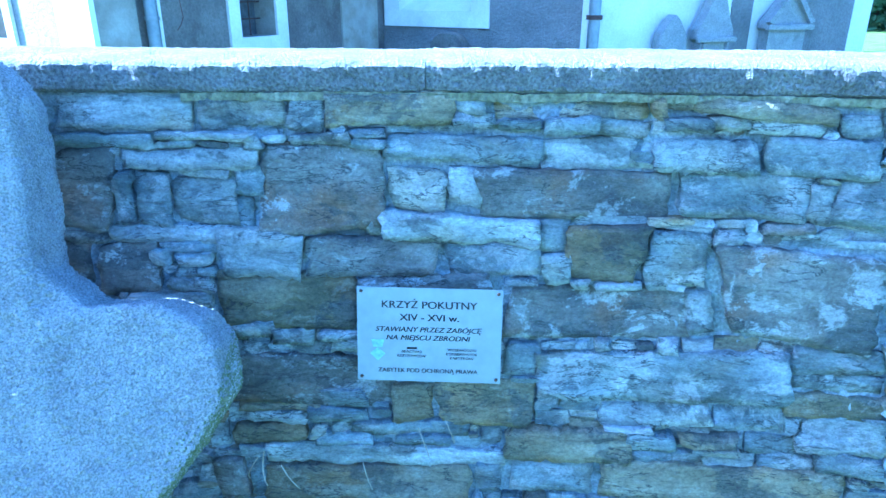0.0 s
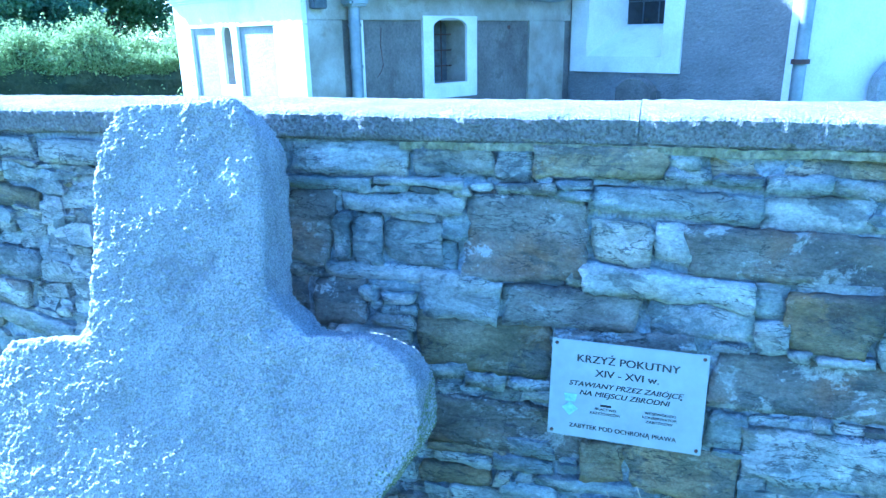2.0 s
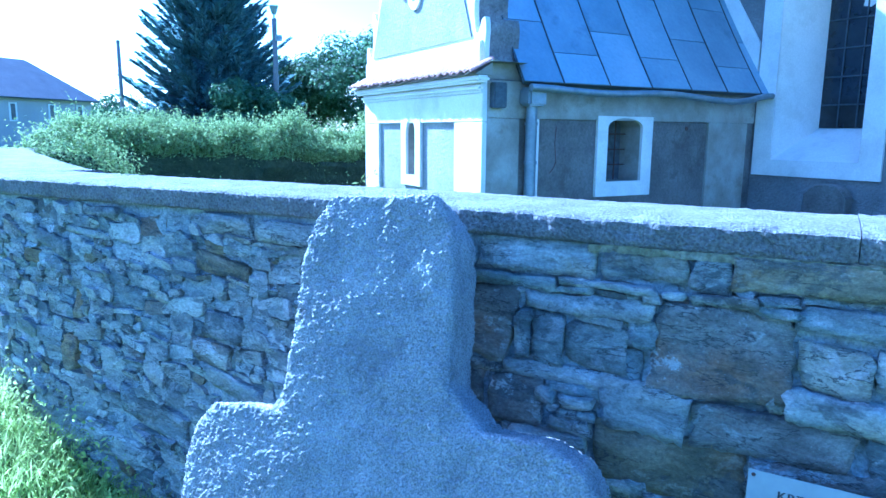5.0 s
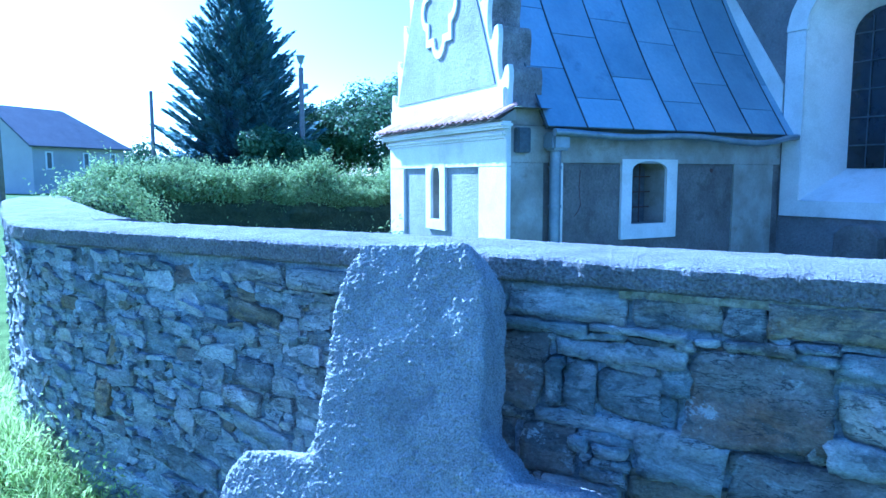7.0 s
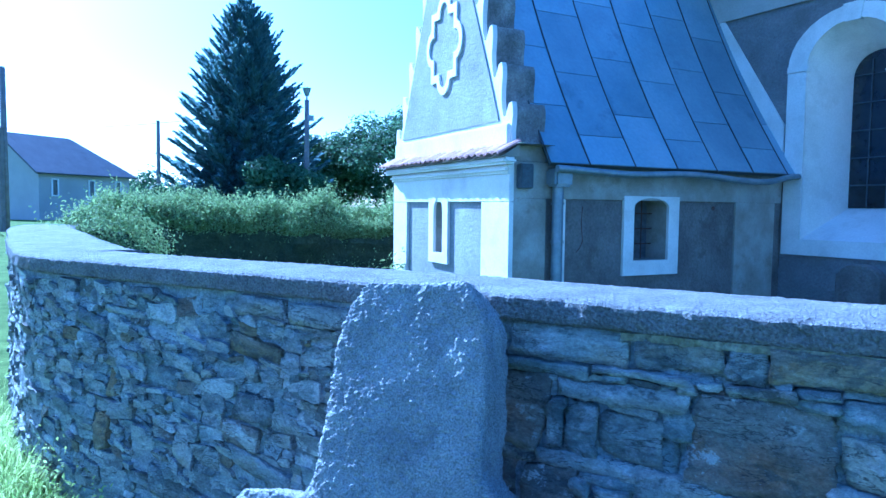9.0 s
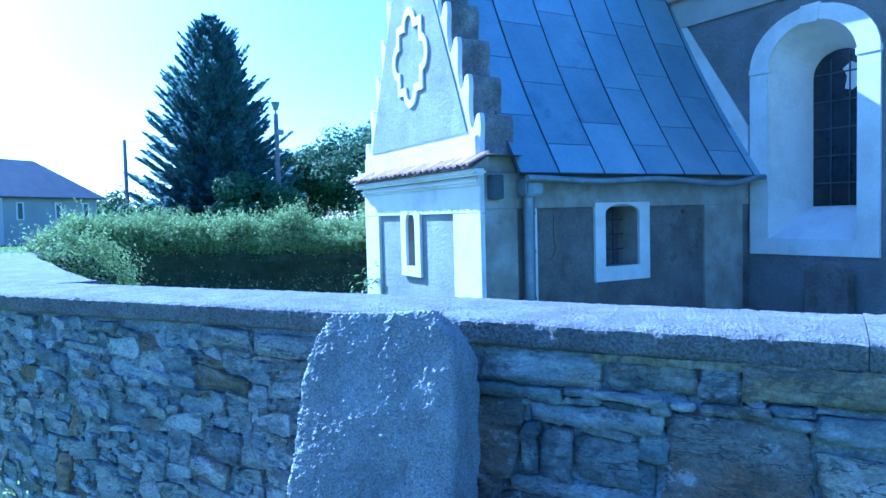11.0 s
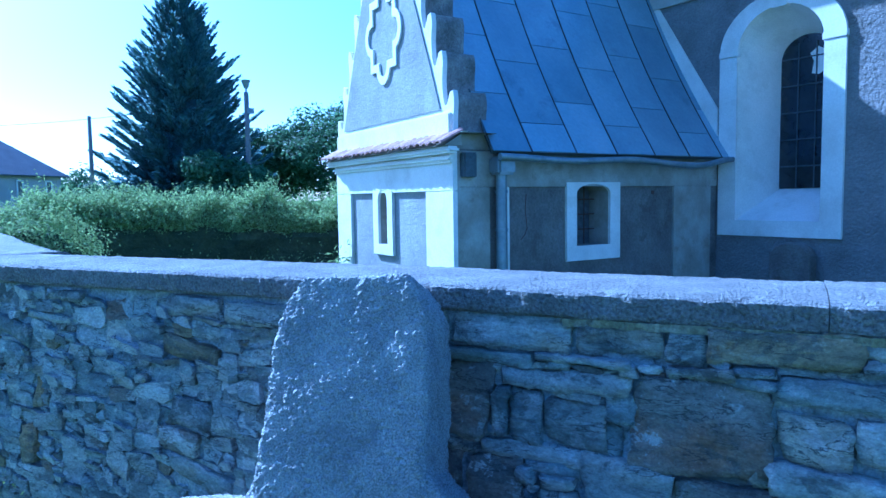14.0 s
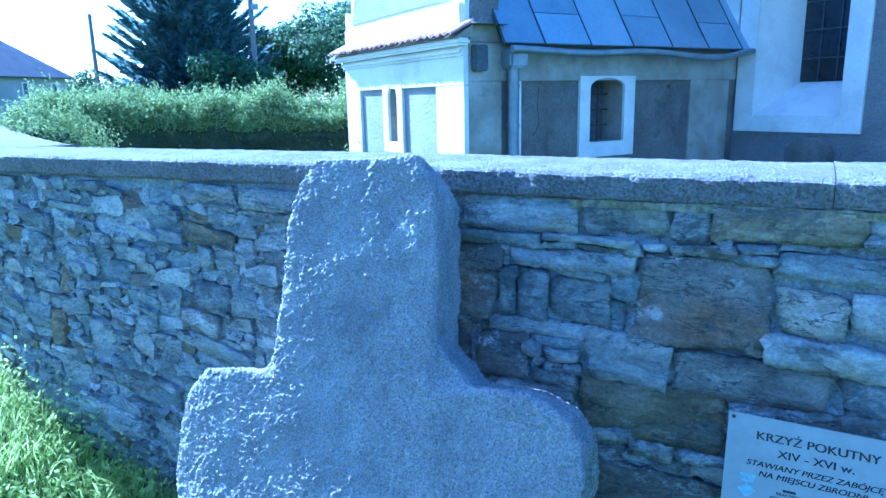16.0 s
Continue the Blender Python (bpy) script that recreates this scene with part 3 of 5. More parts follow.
part("porch_side_wall", ring(bmesh.new(), rect(0, 3.4, BASE, 1.97), wider(W_S), 0, 0.34, side), M_PANEL, church, "dark grey roughcast wall")
part("porch_front_wall", ring(bmesh.new(), rect(0.006, 2.394, BASE, 1.98), wider(W_G), 0.004, 0.34, front), M_FIELD, church, "grey roughcast wall")
part("porch_far_wall", boxed(0.01, 3.4, 2.06, 2.38, BASE, 1.95, PORCH), M_ROUGH, church)
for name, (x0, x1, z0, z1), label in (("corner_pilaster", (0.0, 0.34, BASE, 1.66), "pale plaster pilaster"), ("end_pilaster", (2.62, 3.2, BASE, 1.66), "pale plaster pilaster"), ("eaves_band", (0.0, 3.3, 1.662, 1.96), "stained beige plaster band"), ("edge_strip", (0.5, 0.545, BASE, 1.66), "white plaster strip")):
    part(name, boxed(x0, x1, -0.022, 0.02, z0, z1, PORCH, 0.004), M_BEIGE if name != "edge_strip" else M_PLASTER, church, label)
for name, (y0, y1, z0, z1) in (("front_pilaster", (-0.0225, 0.43, BASE, 1.63)), ("front_pilaster", (2.05, 2.42, BASE, 1.63)), ("front_band", (-0.0225, 2.42, 1.632, 2.0))):
    part(name, boxed(-0.026, 0.02, y0, y1, z0, z1, PORCH, 0.004), M_PLASTER, church, "white limewashed plaster")
part("cornice_moulding", boxed(-0.07, 0.0, -0.05, 2.45, 1.86, 1.93, PORCH, 0.025), M_PLASTER, church)
part("cornice_moulding", boxed(-0.12, 0.0, -0.1, 2.5, 1.932, 1.99, PORCH, 0.02), M_PLASTER, church)


def small_window(place, hole, frame_out, depth, bars):
    w = part("porch_window", ring(bmesh.new(), frame_out, hole, -0.03, 0.0, place), M_PLASTER, church, "white plaster window surround")
    cx = sum(p for p, q in hole) / len(hole)
    back_hole = [(cx + (p - cx) * 0.92, q) for p, q in hole]
    part("reveal", ring(bmesh.new(), wider(hole), hole, 0.002, depth, place, back_hole), M_BEIGE, w)
    part("pane", prism(bmesh.new(), [(cx + (p - cx) * 1.1, q) for p, q in hole], depth, depth + 0.02, place), M_DUSTY, w, "dusty grey glass")
    lo, hi = min(q for p, q in hole), max(q for p, q in hole)
    hw = max(p for p, q in hole) - cx
    for i in range(bars):
        x = cx - hw + 2 * hw * (i + 1) / (bars + 1)
        tube("bar", [place(x, lo, depth * 0.75), place(x, hi - 0.02, depth * 0.75)], 0.006, M_RUST, w, "rusty iron bar")
    for f in (0.25, 0.5, 0.75):
        z = lo + (hi - lo) * f
        tube("bar", [place(cx - hw, z, depth * 0.75), place(cx + hw, z, depth * 0.75)], 0.006, M_RUST, w)


small_window(side, W_S, rect(1.185, 1.855, 0.98, 1.7), 0.24, 2)
small_window(front, W_G, rect(1.07, 1.49, 1.03, 1.68), 0.16, 1)

# scrolled gable above the tiled ledge
half = []
STEPS, Z0, Z1, A0, A1 = 6, 2.1, 4.17, -0.16, 0.84
# each scroll: an upturned tip, a hollow behind it and a hanging curve up to the next tip
SCROLL = ((0.0, 0.0), (0.26, -0.04), (0.42, -0.2), (0.57, -0.32), (0.76, -0.3), (0.88, -0.13), (0.95, 0.08), (0.97, 0.3), (0.93, 0.5), (0.88, 0.68), (0.9, 0.84), (0.95, 0.95))
for i in range(STEPS):
    for p, q in SCROLL:
        half.append((A0 + (A1 - A0) * (i + p) / STEPS, Z0 + (Z1 - Z0) * (i + q) / STEPS))
half[0] = (A0, Z0)
half = [(a, max(z, Z0 + 0.002 * k)) for k, (a, z) in enumerate(half)]
half.append((A1, Z1))
outline = half + [(2.4 - a, z) for a, z in half[::-1]]
part("gable", prism(bmesh.new(), outline, 0.0, 0.045, front), M_PLASTER, church, "scrolled baroque gable of pale plaster")
part("gable_back", prism(bmesh.new(), [(1.2 + (a - 1.2) * 0.992, z - 0.006) for a, z in outline], 0.047, 0.33, front), M_WEATHER, church, "dark weathered scrolls of the gable")
part("gable_base", boxed(0.021, 0.34, 0.0, 2.4, 1.962, 2.115, PORCH), M_BEIGE, church)
field = [(0.19, 2.31), (0.37, 2.75), (0.7, 3.5), (0.95, 4.1), (1.45, 4.1), (1.7, 3.5), (2.03, 2.75), (2.21, 2.31)]
part("gable_field", prism(bmesh.new(), field, -0.012, 0.01, front), M_FIELD, church, "grey roughcast field")
part("gable_foot", boxed(-0.03, 0.02, 0.02, 2.38, 2.08, 2.27, PORCH, 0.01), M_PLASTER, church)


def barbed(r, lobe):
    """A quatrefoil with barbs: four round lobes over a square, as one outline."""
    pts = []
    for i in range(96):
        a = math.tau * i / 96
        q = (a + math.pi / 4) % (math.pi / 2) - math.pi / 4
        c = 0.56
        root = lobe * lobe - (c * math.sin(q)) ** 2
        k = c * math.cos(q) + math.sqrt(root) if root > 0 else 0
        k = max(k, (0.3 + lobe) / max(abs(math.cos(a)), abs(math.sin(a))))
        pts.append((1.2 + 0.79 * r * k * math.cos(a), 3.14 + r * k * math.sin(a)))
    return pts


part("quatrefoil", ring(bmesh.new(), barbed(0.53, 0.34), barbed(0.53, 0.2), -0.03, 0.0, front), M_WHITE, church, "white raised quatrefoil moulding")
part("finial_ledge", boxed(-0.1, 0.42, 0.8, 1.6, 4.17, 4.24, PORCH, 0.015), M_WORN, church)
part("finial_ledge", boxed(-0.06, 0.37, 0.87, 1.53, 4.242, 4.32, PORCH, 0.02), M_WORN, church)
top = [(0.86, 4.32), (0.84, 4.42), (0.9, 4.5), (0.93, 4.6), (0.97, 4.72), (1.05, 4.86), (1.2, 4.95), (1.35, 4.86), (1.43, 4.72), (1.47, 4.6), (1.5, 4.5), (1.56, 4.42), (1.54, 4.32)]
part("finial", prism(bmesh.new(), [(1.2 + (p - 1.2) * 0.86, q) for p, q in top], 0.02, 0.28, front), M_WORN, church)
ledge = part("tile_ledge", prism(bmesh.new(), [(-0.14, 1.992), (0.02, 1.992), (0.02, 2.09)], -0.09, 2.5, lambda p, q, d: PORCH @ Vector((p, d, q))), M_BEIGE, church)
for i in range(24):
    y = -0.1 + i * 0.1085
    bm = bmesh.new()
    prof = [(0.05 * math.cos(a), 0.03 * math.sin(a)) for a in np.linspace(math.pi, 0, 7)] + [(0.038 * math.cos(a), 0.018 * math.sin(a)) for a in np.linspace(0, math.pi, 7)]
    prism(bm, prof, -0.185, 0.03, lambda p, q, d: PORCH @ Vector((d, y + 0.05 + p, 2.005 + q + (d + 0.185) * 0.5 + 0.004 * math.sin(i * 2.3))))
    part("tile", bm, M_TILE, ledge)
part("vent_box", boxed(0.04, 0.16, -0.1, -0.022, 1.74, 1.94, PORCH, 0.008), M_SEAM, church, "dark grey iron box under the ledge")

bm = bmesh.new()
bmesh.ops.create_cone(bm, cap_ends=True, segments=10, radius1=0.02, radius2=0.02, depth=0.01, matrix=PORCH @ Matrix.Translation((2.33, -0.002, 1.6)) @ Matrix.Rotation(math.pi / 2, 4, "X"))
part("putlog_hole", bm, M_RUST, church, "small dark hole in the plaster")
tube("plaster_crack", [side(x, z, 0.0) for x, z in ((0.74, 1.6), (0.73, 1.45), (0.75, 1.3), (0.72, 1.24), (0.68, 1.2))], 0.004, M_RUST, church, "thin dark crack")

# porch roof in sheets
RIDGE, EAVE_Y, EAVE_Z, RIDGE_Z = 1.2, -0.16, 1.95, 4.52
up = Vector((0, RIDGE - EAVE_Y, RIDGE_Z - EAVE_Z))
SLOPE = up.length
across = Vector((0, -up.z, up.y)) / SLOPE


def roof_point(x, v, d, mirror=False):
    f = v / SLOPE
    y = EAVE_Y + (RIDGE - EAVE_Y) * f
    flare = -0.09 * math.sin(math.pi * f) * (1 - 0.4 * f)
    p = Vector((x, y, EAVE_Z + (RIDGE_Z - EAVE_Z) * f)) + across * (d + flare)
    if mirror:
        p.y = 2 * RIDGE - p.y
    return PORCH @ p


def slab(x0, x1, v0, v1, d0, d1, mirror=False, n=4):
    bm = bmesh.new()
    rows = []
    for i in range(n + 1):
        v = v0 + (v1 - v0) * i / n
        rows.append([bm.verts.new(roof_point(x, v, d, mirror)) for x, d in ((x0, d0), (x1, d0), (x1, d1), (x0, d1))])
    for a, b in zip(rows, rows[1:]):
        for j in range(4):
            bm.faces.new((a[j], a[(j + 1) % 4], b[(j + 1) % 4], b[j]))
    bm.faces.new(rows[0]), bm.faces.new(rows[-1][::-1])
    return bm


porch_roof = part("porch_roof", slab(0.3, 3.75, 0.01, SLOPE, -0.06, -0.012, n=10), M_SEAM, church, "blue grey painted sheet metal roof")
part("porch_roof_far", slab(0.3, 3.75, 0.0, SLOPE, -0.06, 0.0, True, 10), M_SHEET, church)
WIDTH = 0.5
for c in range(8):
    x0 = 0.18 + c * WIDTH
    shift = 0.42 * (c % 2) + 0.06 * math.sin(c * 3.7)
    cuts = [0.0] + [v for v in (0.62 - shift * 0.8, 1.28 - shift * 0.7, 1.95 - shift * 0.6, 2.55 - shift * 0.5) if 0.15 < v] + [SLOPE]
    for v0, v1 in zip(cuts, cuts[1:]):
        part("sheet", slab(max(x0 + 0.003, 0.275), min(x0 + WIDTH - 0.006, 3.75), v0 + 0.006, v1 - 0.002, -0.011, 0.004 + 0.003 * (c % 2)), M_SHEET, porch_roof)
    tube("seam", [roof_point(max(x0, 0.272), v, 0.008) for v in np.linspace(0, SLOPE, 9)], 0.007, M_SEAM, porch_roof, "raised standing seam")
part("ridge_tiles", prism(bmesh.new(), [(1.3, 4.5), (1.28, 4.6), (1.36, 4.6), (1.38, 4.65), (1.5, 4.67), (1.6, 4.63), (1.62, 4.5)], RIDGE - 0.07, RIDGE + 0.07, lambda p, q, d: PORCH @ Vector((p, d, q))), M_TILE, church, "broken red ridge tiles")
tube("ridge_cap", [PORCH @ Vector((x, RIDGE, RIDGE_Z + 0.0)) for x in (0.3, 1.5, 2.6, 3.7)], 0.035, M_SHEET, church)
gut = [PORCH @ Vector((x, EAVE_Y - 0.035, EAVE_Z - 0.045 - 0.025 * math.sin((x - 0.3) * 2.0) ** 2 - 0.02 * step(1.6, 2.8, x) + 0.05 * step(2.8, 3.3, x))) for x in np.linspace(0.32, 3.35, 26)]
tube("gutter", gut, 0.03, M_ZINC, church, "sagging zinc gutter")
pipe = tube("downpipe", [PORCH @ Vector((0.42, -0.075, z)) for z in (BASE, 0.8, 1.5, 1.78)], 0.048, M_ZINC, church, "weathered zinc downpipe")
part("hopper", boxed(0.33, 0.51, -0.17, -0.01, 1.76, 1.91, PORCH, 0.02), M_ZINC, church, "zinc rainwater head")
for z in (0.9, 1.3, 1.62):
    bm = bmesh.new()
    bmesh.ops.create_cone(bm, cap_ends=True, segments=16, radius1=0.056, radius2=0.056, depth=0.025, matrix=PORCH @ Matrix.Translation((0.42, -0.075, z)))
    part("clamp", bm, M_ZINC, pipe)

# apse: face with the tall window, and the faces beside it
LEN = 4.09
W_N = arch(2.33, 0.43, 1.3, 3.0, 0.4)
W_NB = arch(2.36, 0.27, 1.62, 2.93, 0.25)
W_HOLE = [(2.33 + (p - 2.33) * 1.1, q + (0.05 if q > 2 else -0.05)) for p, q in W_N]
part("apse_wall", ring(bmesh.new(), rect(0, LEN, BASE, 4.35), W_HOLE, 0, 0.6, apse), M_ROUGH, church, "grey roughcast apse wall")
surround = part("tall_window", ring(bmesh.new(), arch(2.33, 0.625, 1.14, 3.02, 0.52), W_N, -0.03, 0.0, apse), M_PLASTER, church, "white plaster arched window surround")
part("reveal", ring(bmesh.new(), W_HOLE, W_N, 0.002, 0.5, apse, W_NB), M_PLASTER, surround, "splayed plaster reveal")
for x0, x1 in ((1.685, 1.93), (2.73, 2.975)):
    part("impost", boxed(x0 + 0.012, x1 - 0.012, -0.038, 0.02, 2.975, 3.05, APSE, 0.008), M_PLASTER, surround)
part("keystone", prism(bmesh.new(), [(2.26, 3.38), (2.4, 3.38), (2.425, 3.552), (2.235, 3.552)], -0.037, 0.02, apse), M_PLASTER, surround)
part("pane", prism(bmesh.new(), [(2.36 + (p - 2.36) * 1.05, q) for p, q in W_NB], 0.49, 0.53, apse), M_DARK, surround, "dark leaded glass")
for x in (2.27, 2.45):
    tube("glazing_bar", [apse(x, 1.62, 0.48), apse(x, 3.1, 0.48)], 0.008, M_SEAM, surround, "dark glazing bar")
for z in np.linspace(1.85, 2.95, 5):
    tube("glazing_bar", [apse(2.1, z, 0.48), apse(2.62, z, 0.48)], 0.008, M_SEAM, surround)
part("valley_strip", prism(bmesh.new(), [(0.9, 3.72), (1.68, 2.47), (1.68, 2.05), (0.62, 3.72)], -0.02, 0.02, apse), M_PLASTER, church, "white plaster strip along the roof")
part("broken_pane", prism(bmesh.new(), [(2.4, 2.78), (2.47, 2.76), (2.56, 2.82), (2.56, 2.98), (2.46, 3.04), (2.38, 2.98), (2.42, 2.9)], 0.484, 0.488, apse), M_WHITE, surround, "pale broken pane")
part("edge_strip", boxed(LEN - 0.17, LEN, -0.024, 0.02, BASE, 3.7, APSE, 0.004), M_PLASTER, church, "white plaster strip")

RIGHT_W = Matrix.Translation((3.02, 6.04, 0)) @ Matrix.Rotation(radians(2), 4, "Z")
LEFT_W = Matrix.Translation((0.03, 8.83, 0)) @ Matrix.Rotation(radians(-30), 4, "Z") @ Matrix.Translation((-3.4, 0, 0))
part("apse_wall", boxed(0.002, 3.15, 0.0, 0.6, BASE, 4.35, RIGHT_W), M_PLASTER, church, "pale plaster wall in shade")
part("apse_wall", boxed(0, 3.36, 0.004, 0.6, BASE, 4.35, LEFT_W), M_ROUGH, church)
END_W = RIGHT_W @ Matrix.Translation((3.15, 0, 0)) @ Matrix.Rotation(radians(60), 4, "Z")
part("nave_wall", boxed(0, 9, 0.0, 0.6, BASE, 4.35, END_W), M_PLASTER, church, "pale plaster wall")
for x0, x1 in ((1.42, 1.66), (2.22, 2.9)):
    part("wall_panel", boxed(x0, x1, -0.012, 0.02, BASE, 3.6, RIGHT_W), M_ROUGH, church, "grey roughcast panel")
prof = [(0.0, 3.68), (-0.03, 3.68), (-0.03, 3.98), (-0.07, 4.0), (-0.07, 4.06), (-0.1, 4.12), (-0.17, 4.2), (-0.27, 4.25), (-0.27, 4.31), (-0.33, 4.35), (-0.33, 4.4), (0.0, 4.4)]
for m, x0, x1, s0, s1 in ((APSE, 0, LEN, -0.12, 0.41), (RIGHT_W, 0, 3.15, 0.41, 0.5), (LEFT_W, 0, 3.4, 0.0, -0.12)):
    bm = bmesh.new()
    ends = [[bm.verts.new(m @ Vector((x + k * s * -y, y, z))) for y, z in prof] for x, k, s in ((x0, -1, s0), (x1, 1, s1))]
    bm.faces.new(ends[0]), bm.faces.new(ends[1][::-1])
    for i in range(len(prof)):
        j = (i + 1) % len(prof)
        bm.faces.new((ends[0][i], ends[1][i], ends[1][j], ends[0][j]))
    part("cornice", bm, M_CORNICE, church, "moulded plaster cornice")
part("cornice_line", boxed(0.0, LEN, -0.078, -0.03, 3.985, 4.005, APSE), M_TILE, church, "thin red line of the cornice")
pipe = tube("downpipe", [apse(LEN - 0.03, z, -0.09) for z in (BASE, 1.2, 2.5, 4.2)], 0.055, M_ZINC, church, "zinc downpipe on the corner")
bm = bmesh.new()
bmesh.ops.create_cone(bm, cap_ends=True, segments=16, radius1=0.075, radius2=0.075, depth=0.04, matrix=Matrix.Translation(apse(LEN - 0.03, 1.27, -0.09)))
part("clamp", bm, M_RUST, pipe)

# apse roof: bright sheets with standing seams
apex = Vector((4.6, 10.9, 9.4))
eave = [LEFT_W @ Vector((-0.2, -0.4, 4.41)), APSE @ Vector((0.045, -0.4, 4.41)), APSE @ Vector((LEN + 0.166, -0.4, 4.41)), RIGHT_W @ Vector((3.45, -0.4, 4.41)), END_W @ Vector((9, -0.4, 4.41))]
for i in range(4):
    a, b = eave[i], eave[i + 1]
    bm = bmesh.new()
    lo = Vector((0, 0, 0.05))
    vs = [bm.verts.new(p) for p in (a, b, apex, a - lo, b - lo, apex - lo)]
    for f in ((0, 1, 2), (5, 4, 3), (0, 3, 4, 1)):
        bm.faces.new([vs[j] for j in f])
    apse_roof = part("apse_roof", bm, M_BRIGHT, church, "bright sunlit standing seam roof")
    run = (b - a).normalized()
    climb = (apex - a) - run * (apex - a).dot(run)
    foot = (apex - a).dot(run)
    count = int((b - a).length / (0.42 if i else 0.135))
    nrm = run.cross(climb).normalized()
    for j in range(count + 1):
        d = (b - a).length * j / max(count, 1)
        f = d / foot if d < foot else ((b - a).length - d) / ((b - a).length - foot)
        if f < 0.02:
            continue
        p0 = a + run * d
        tube("seam", [p0 + nrm * 0.015, p0 + climb * min(f, 1) + nrm * 0.015], 0.014 if i else 0.007, M_SEAM, apse_roof, "standing seam")
    tube("eaves_gutter", [a, b], 0.035, M_ZINC, church)

# ---- headstones along the church wall ----
def headstone(x, y, w, z1, kind, label, m=Matrix(), z0=0.05, rock=M_TOMB):
    if kind == "pointed":
        pts = [(-w, z0), (-w, z1 - 0.24), (-w * 0.9, z1 - 0.17), (-w * 0.35, z1 - 0.06), (0, z1), (w * 0.35, z1 - 0.06), (w * 0.9, z1 - 0.17), (w, z1 - 0.24), (w, z0)]
    elif kind == "round":
        pts = [(-w, z0), (-w, z1 - 0.12)] + [(w * 0.92 * math.cos(a), z1 - 0.12 + 0.12 * math.sin(a)) for a in np.linspace(math.pi, 0, 11)] + [(w, z1 - 0.12), (w, z0)]
    elif kind == "ornate":
        pts = [(-w * 0.75, z0), (-w * 0.75, z1 - 0.48), (-w, z1 - 0.46), (-w, z1 - 0.36), (-w * 0.7, z1 - 0.3), (-w * 0.5, z1 - 0.2), (-w * 0.35, z1 - 0.05), (-w * 0.15, z1), (w * 0.15, z1 - 0.01), (w * 0.35, z1 - 0.05), (w * 0.5, z1 - 0.2), (w * 0.7, z1 - 0.3), (w, z1 - 0.36), (w, z1 - 0.46), (w * 0.75, z1 - 0.48), (w * 0.75, z0)]
    else:
        pts = [(-w * 0.8, z0), (-w * 0.8, z1 - 0.4), (-w, z1 - 0.39), (-w, z1 - 0.33), (0, z1), (w, z1 - 0.33), (w, z1 - 0.39), (w * 0.8, z1 - 0.4), (w * 0.8, z0)]
    bm = prism(bmesh.new(), pts, -0.07, 0.07, lambda p, q, d: m @ Vector((x + p, y + d, q)))
    bmesh.ops.bevel(bm, geom=bm.edges[:], offset=0.012, segments=1, affect="EDGES")
    if kind == "ornate":
        box(bm, x - w * 1.08, x + w * 1.08, y - 0.12, y - 0.06, z1 - 0.48, z1 - 0.43, m, 0.01)
        box(bm, x - w * 0.72, x - w * 0.55, y - 0.1, y - 0.06, z0, z1 - 0.48, m, 0.008)
        box(bm, x + w * 0.55, x + w * 0.72, y - 0.1, y - 0.06, z0, z1 - 0.48, m, 0.008)
    elif kind == "pediment":
        box(bm, x - w * 1.05, x + w * 1.05, y - 0.13, y - 0.06, z1 - 0.4, z1 - 0.345, m, 0.01)
        for turn in (-1, 1):
            prism(bm, [(0, z1 - 0.06), (0, z1 + 0.015), (turn * w * 1.05, z1 - 0.32), (turn * w * 0.86, z1 - 0.34)], -0.12, -0.06, lambda p, q, d: m @ Vector((x + p, y + d, q)))
    h = tagged(part("headstone", bm, rock), label, "headstone", "headstones at the church wall")
    return h


headstone(2.55, -0.1, 0.2, 1.1, "round", "dark rounded headstone under the tall church window", APSE, rock=M_PANEL)
headstone(0.7, -0.1, 0.15, 1.3, "pointed", "plain grey pointed headstone against the church wall", RIGHT_W)
headstone(1.14, -0.12, 0.2, 1.52, "ornate", "weathered ornate headstone against the church wall", RIGHT_W)
headstone(1.98, -0.1, 0.26, 1.54, "pediment", "grey epitaph stone with a triangular pediment", RIGHT_W)


# ---- plants ----
def leaves(name, material, centres, normals, size, parent=None, label="", slim=0.55, rng=None, grain=None):
    """One mesh of many single leaves: a bent four-sided blade at each centre; grain: the way in which they point."""
    rng = rng or np.random.default_rng(3)
    k = len(centres)
    nrm = normals + rng.normal(0, 0.55, (k, 3))
    nrm /= np.linalg.norm(nrm, axis=1)[:, None] + 1e-9
    a = np.cross(nrm, rng.normal(0, 1, (k, 3))) if grain is None else grain + rng.normal(0, 0.28, (k, 3))
    a /= np.linalg.norm(a, axis=1)[:, None] + 1e-9
    b = np.cross(nrm, a)
    b /= np.linalg.norm(b, axis=1)[:, None] + 1e-9
    s = (size * rng.uniform(0.6, 1.35, k))[:, None]
    v = np.stack([centres - a * s * 0.5, centres + b * s * slim * 0.5 + nrm * s * 0.08, centres + a * s * 0.55, centres - b * s * slim * 0.5 + nrm * s * 0.08], 1).reshape(-1, 3)
    me = bpy.data.meshes.new(name)
    me.from_pydata(v.tolist(), [], [(4 * i, 4 * i + 1, 4 * i + 2, 4 * i + 3) for i in range(k)])
    return part(name, me, material, parent, label)


SECTION_G = (0.0, 0.14, 0.3, 0.4, 0.5, 0.68, 0.85, 1.0)
SECTION_Y = (-0.5, -0.52, -0.74, -0.62, -0.2, 0.4, 0.75, 0.6)
SECTION_Z = (0.0, 0.58, 0.8, 0.95, 1.0, 0.97, 0.6, 0.0)


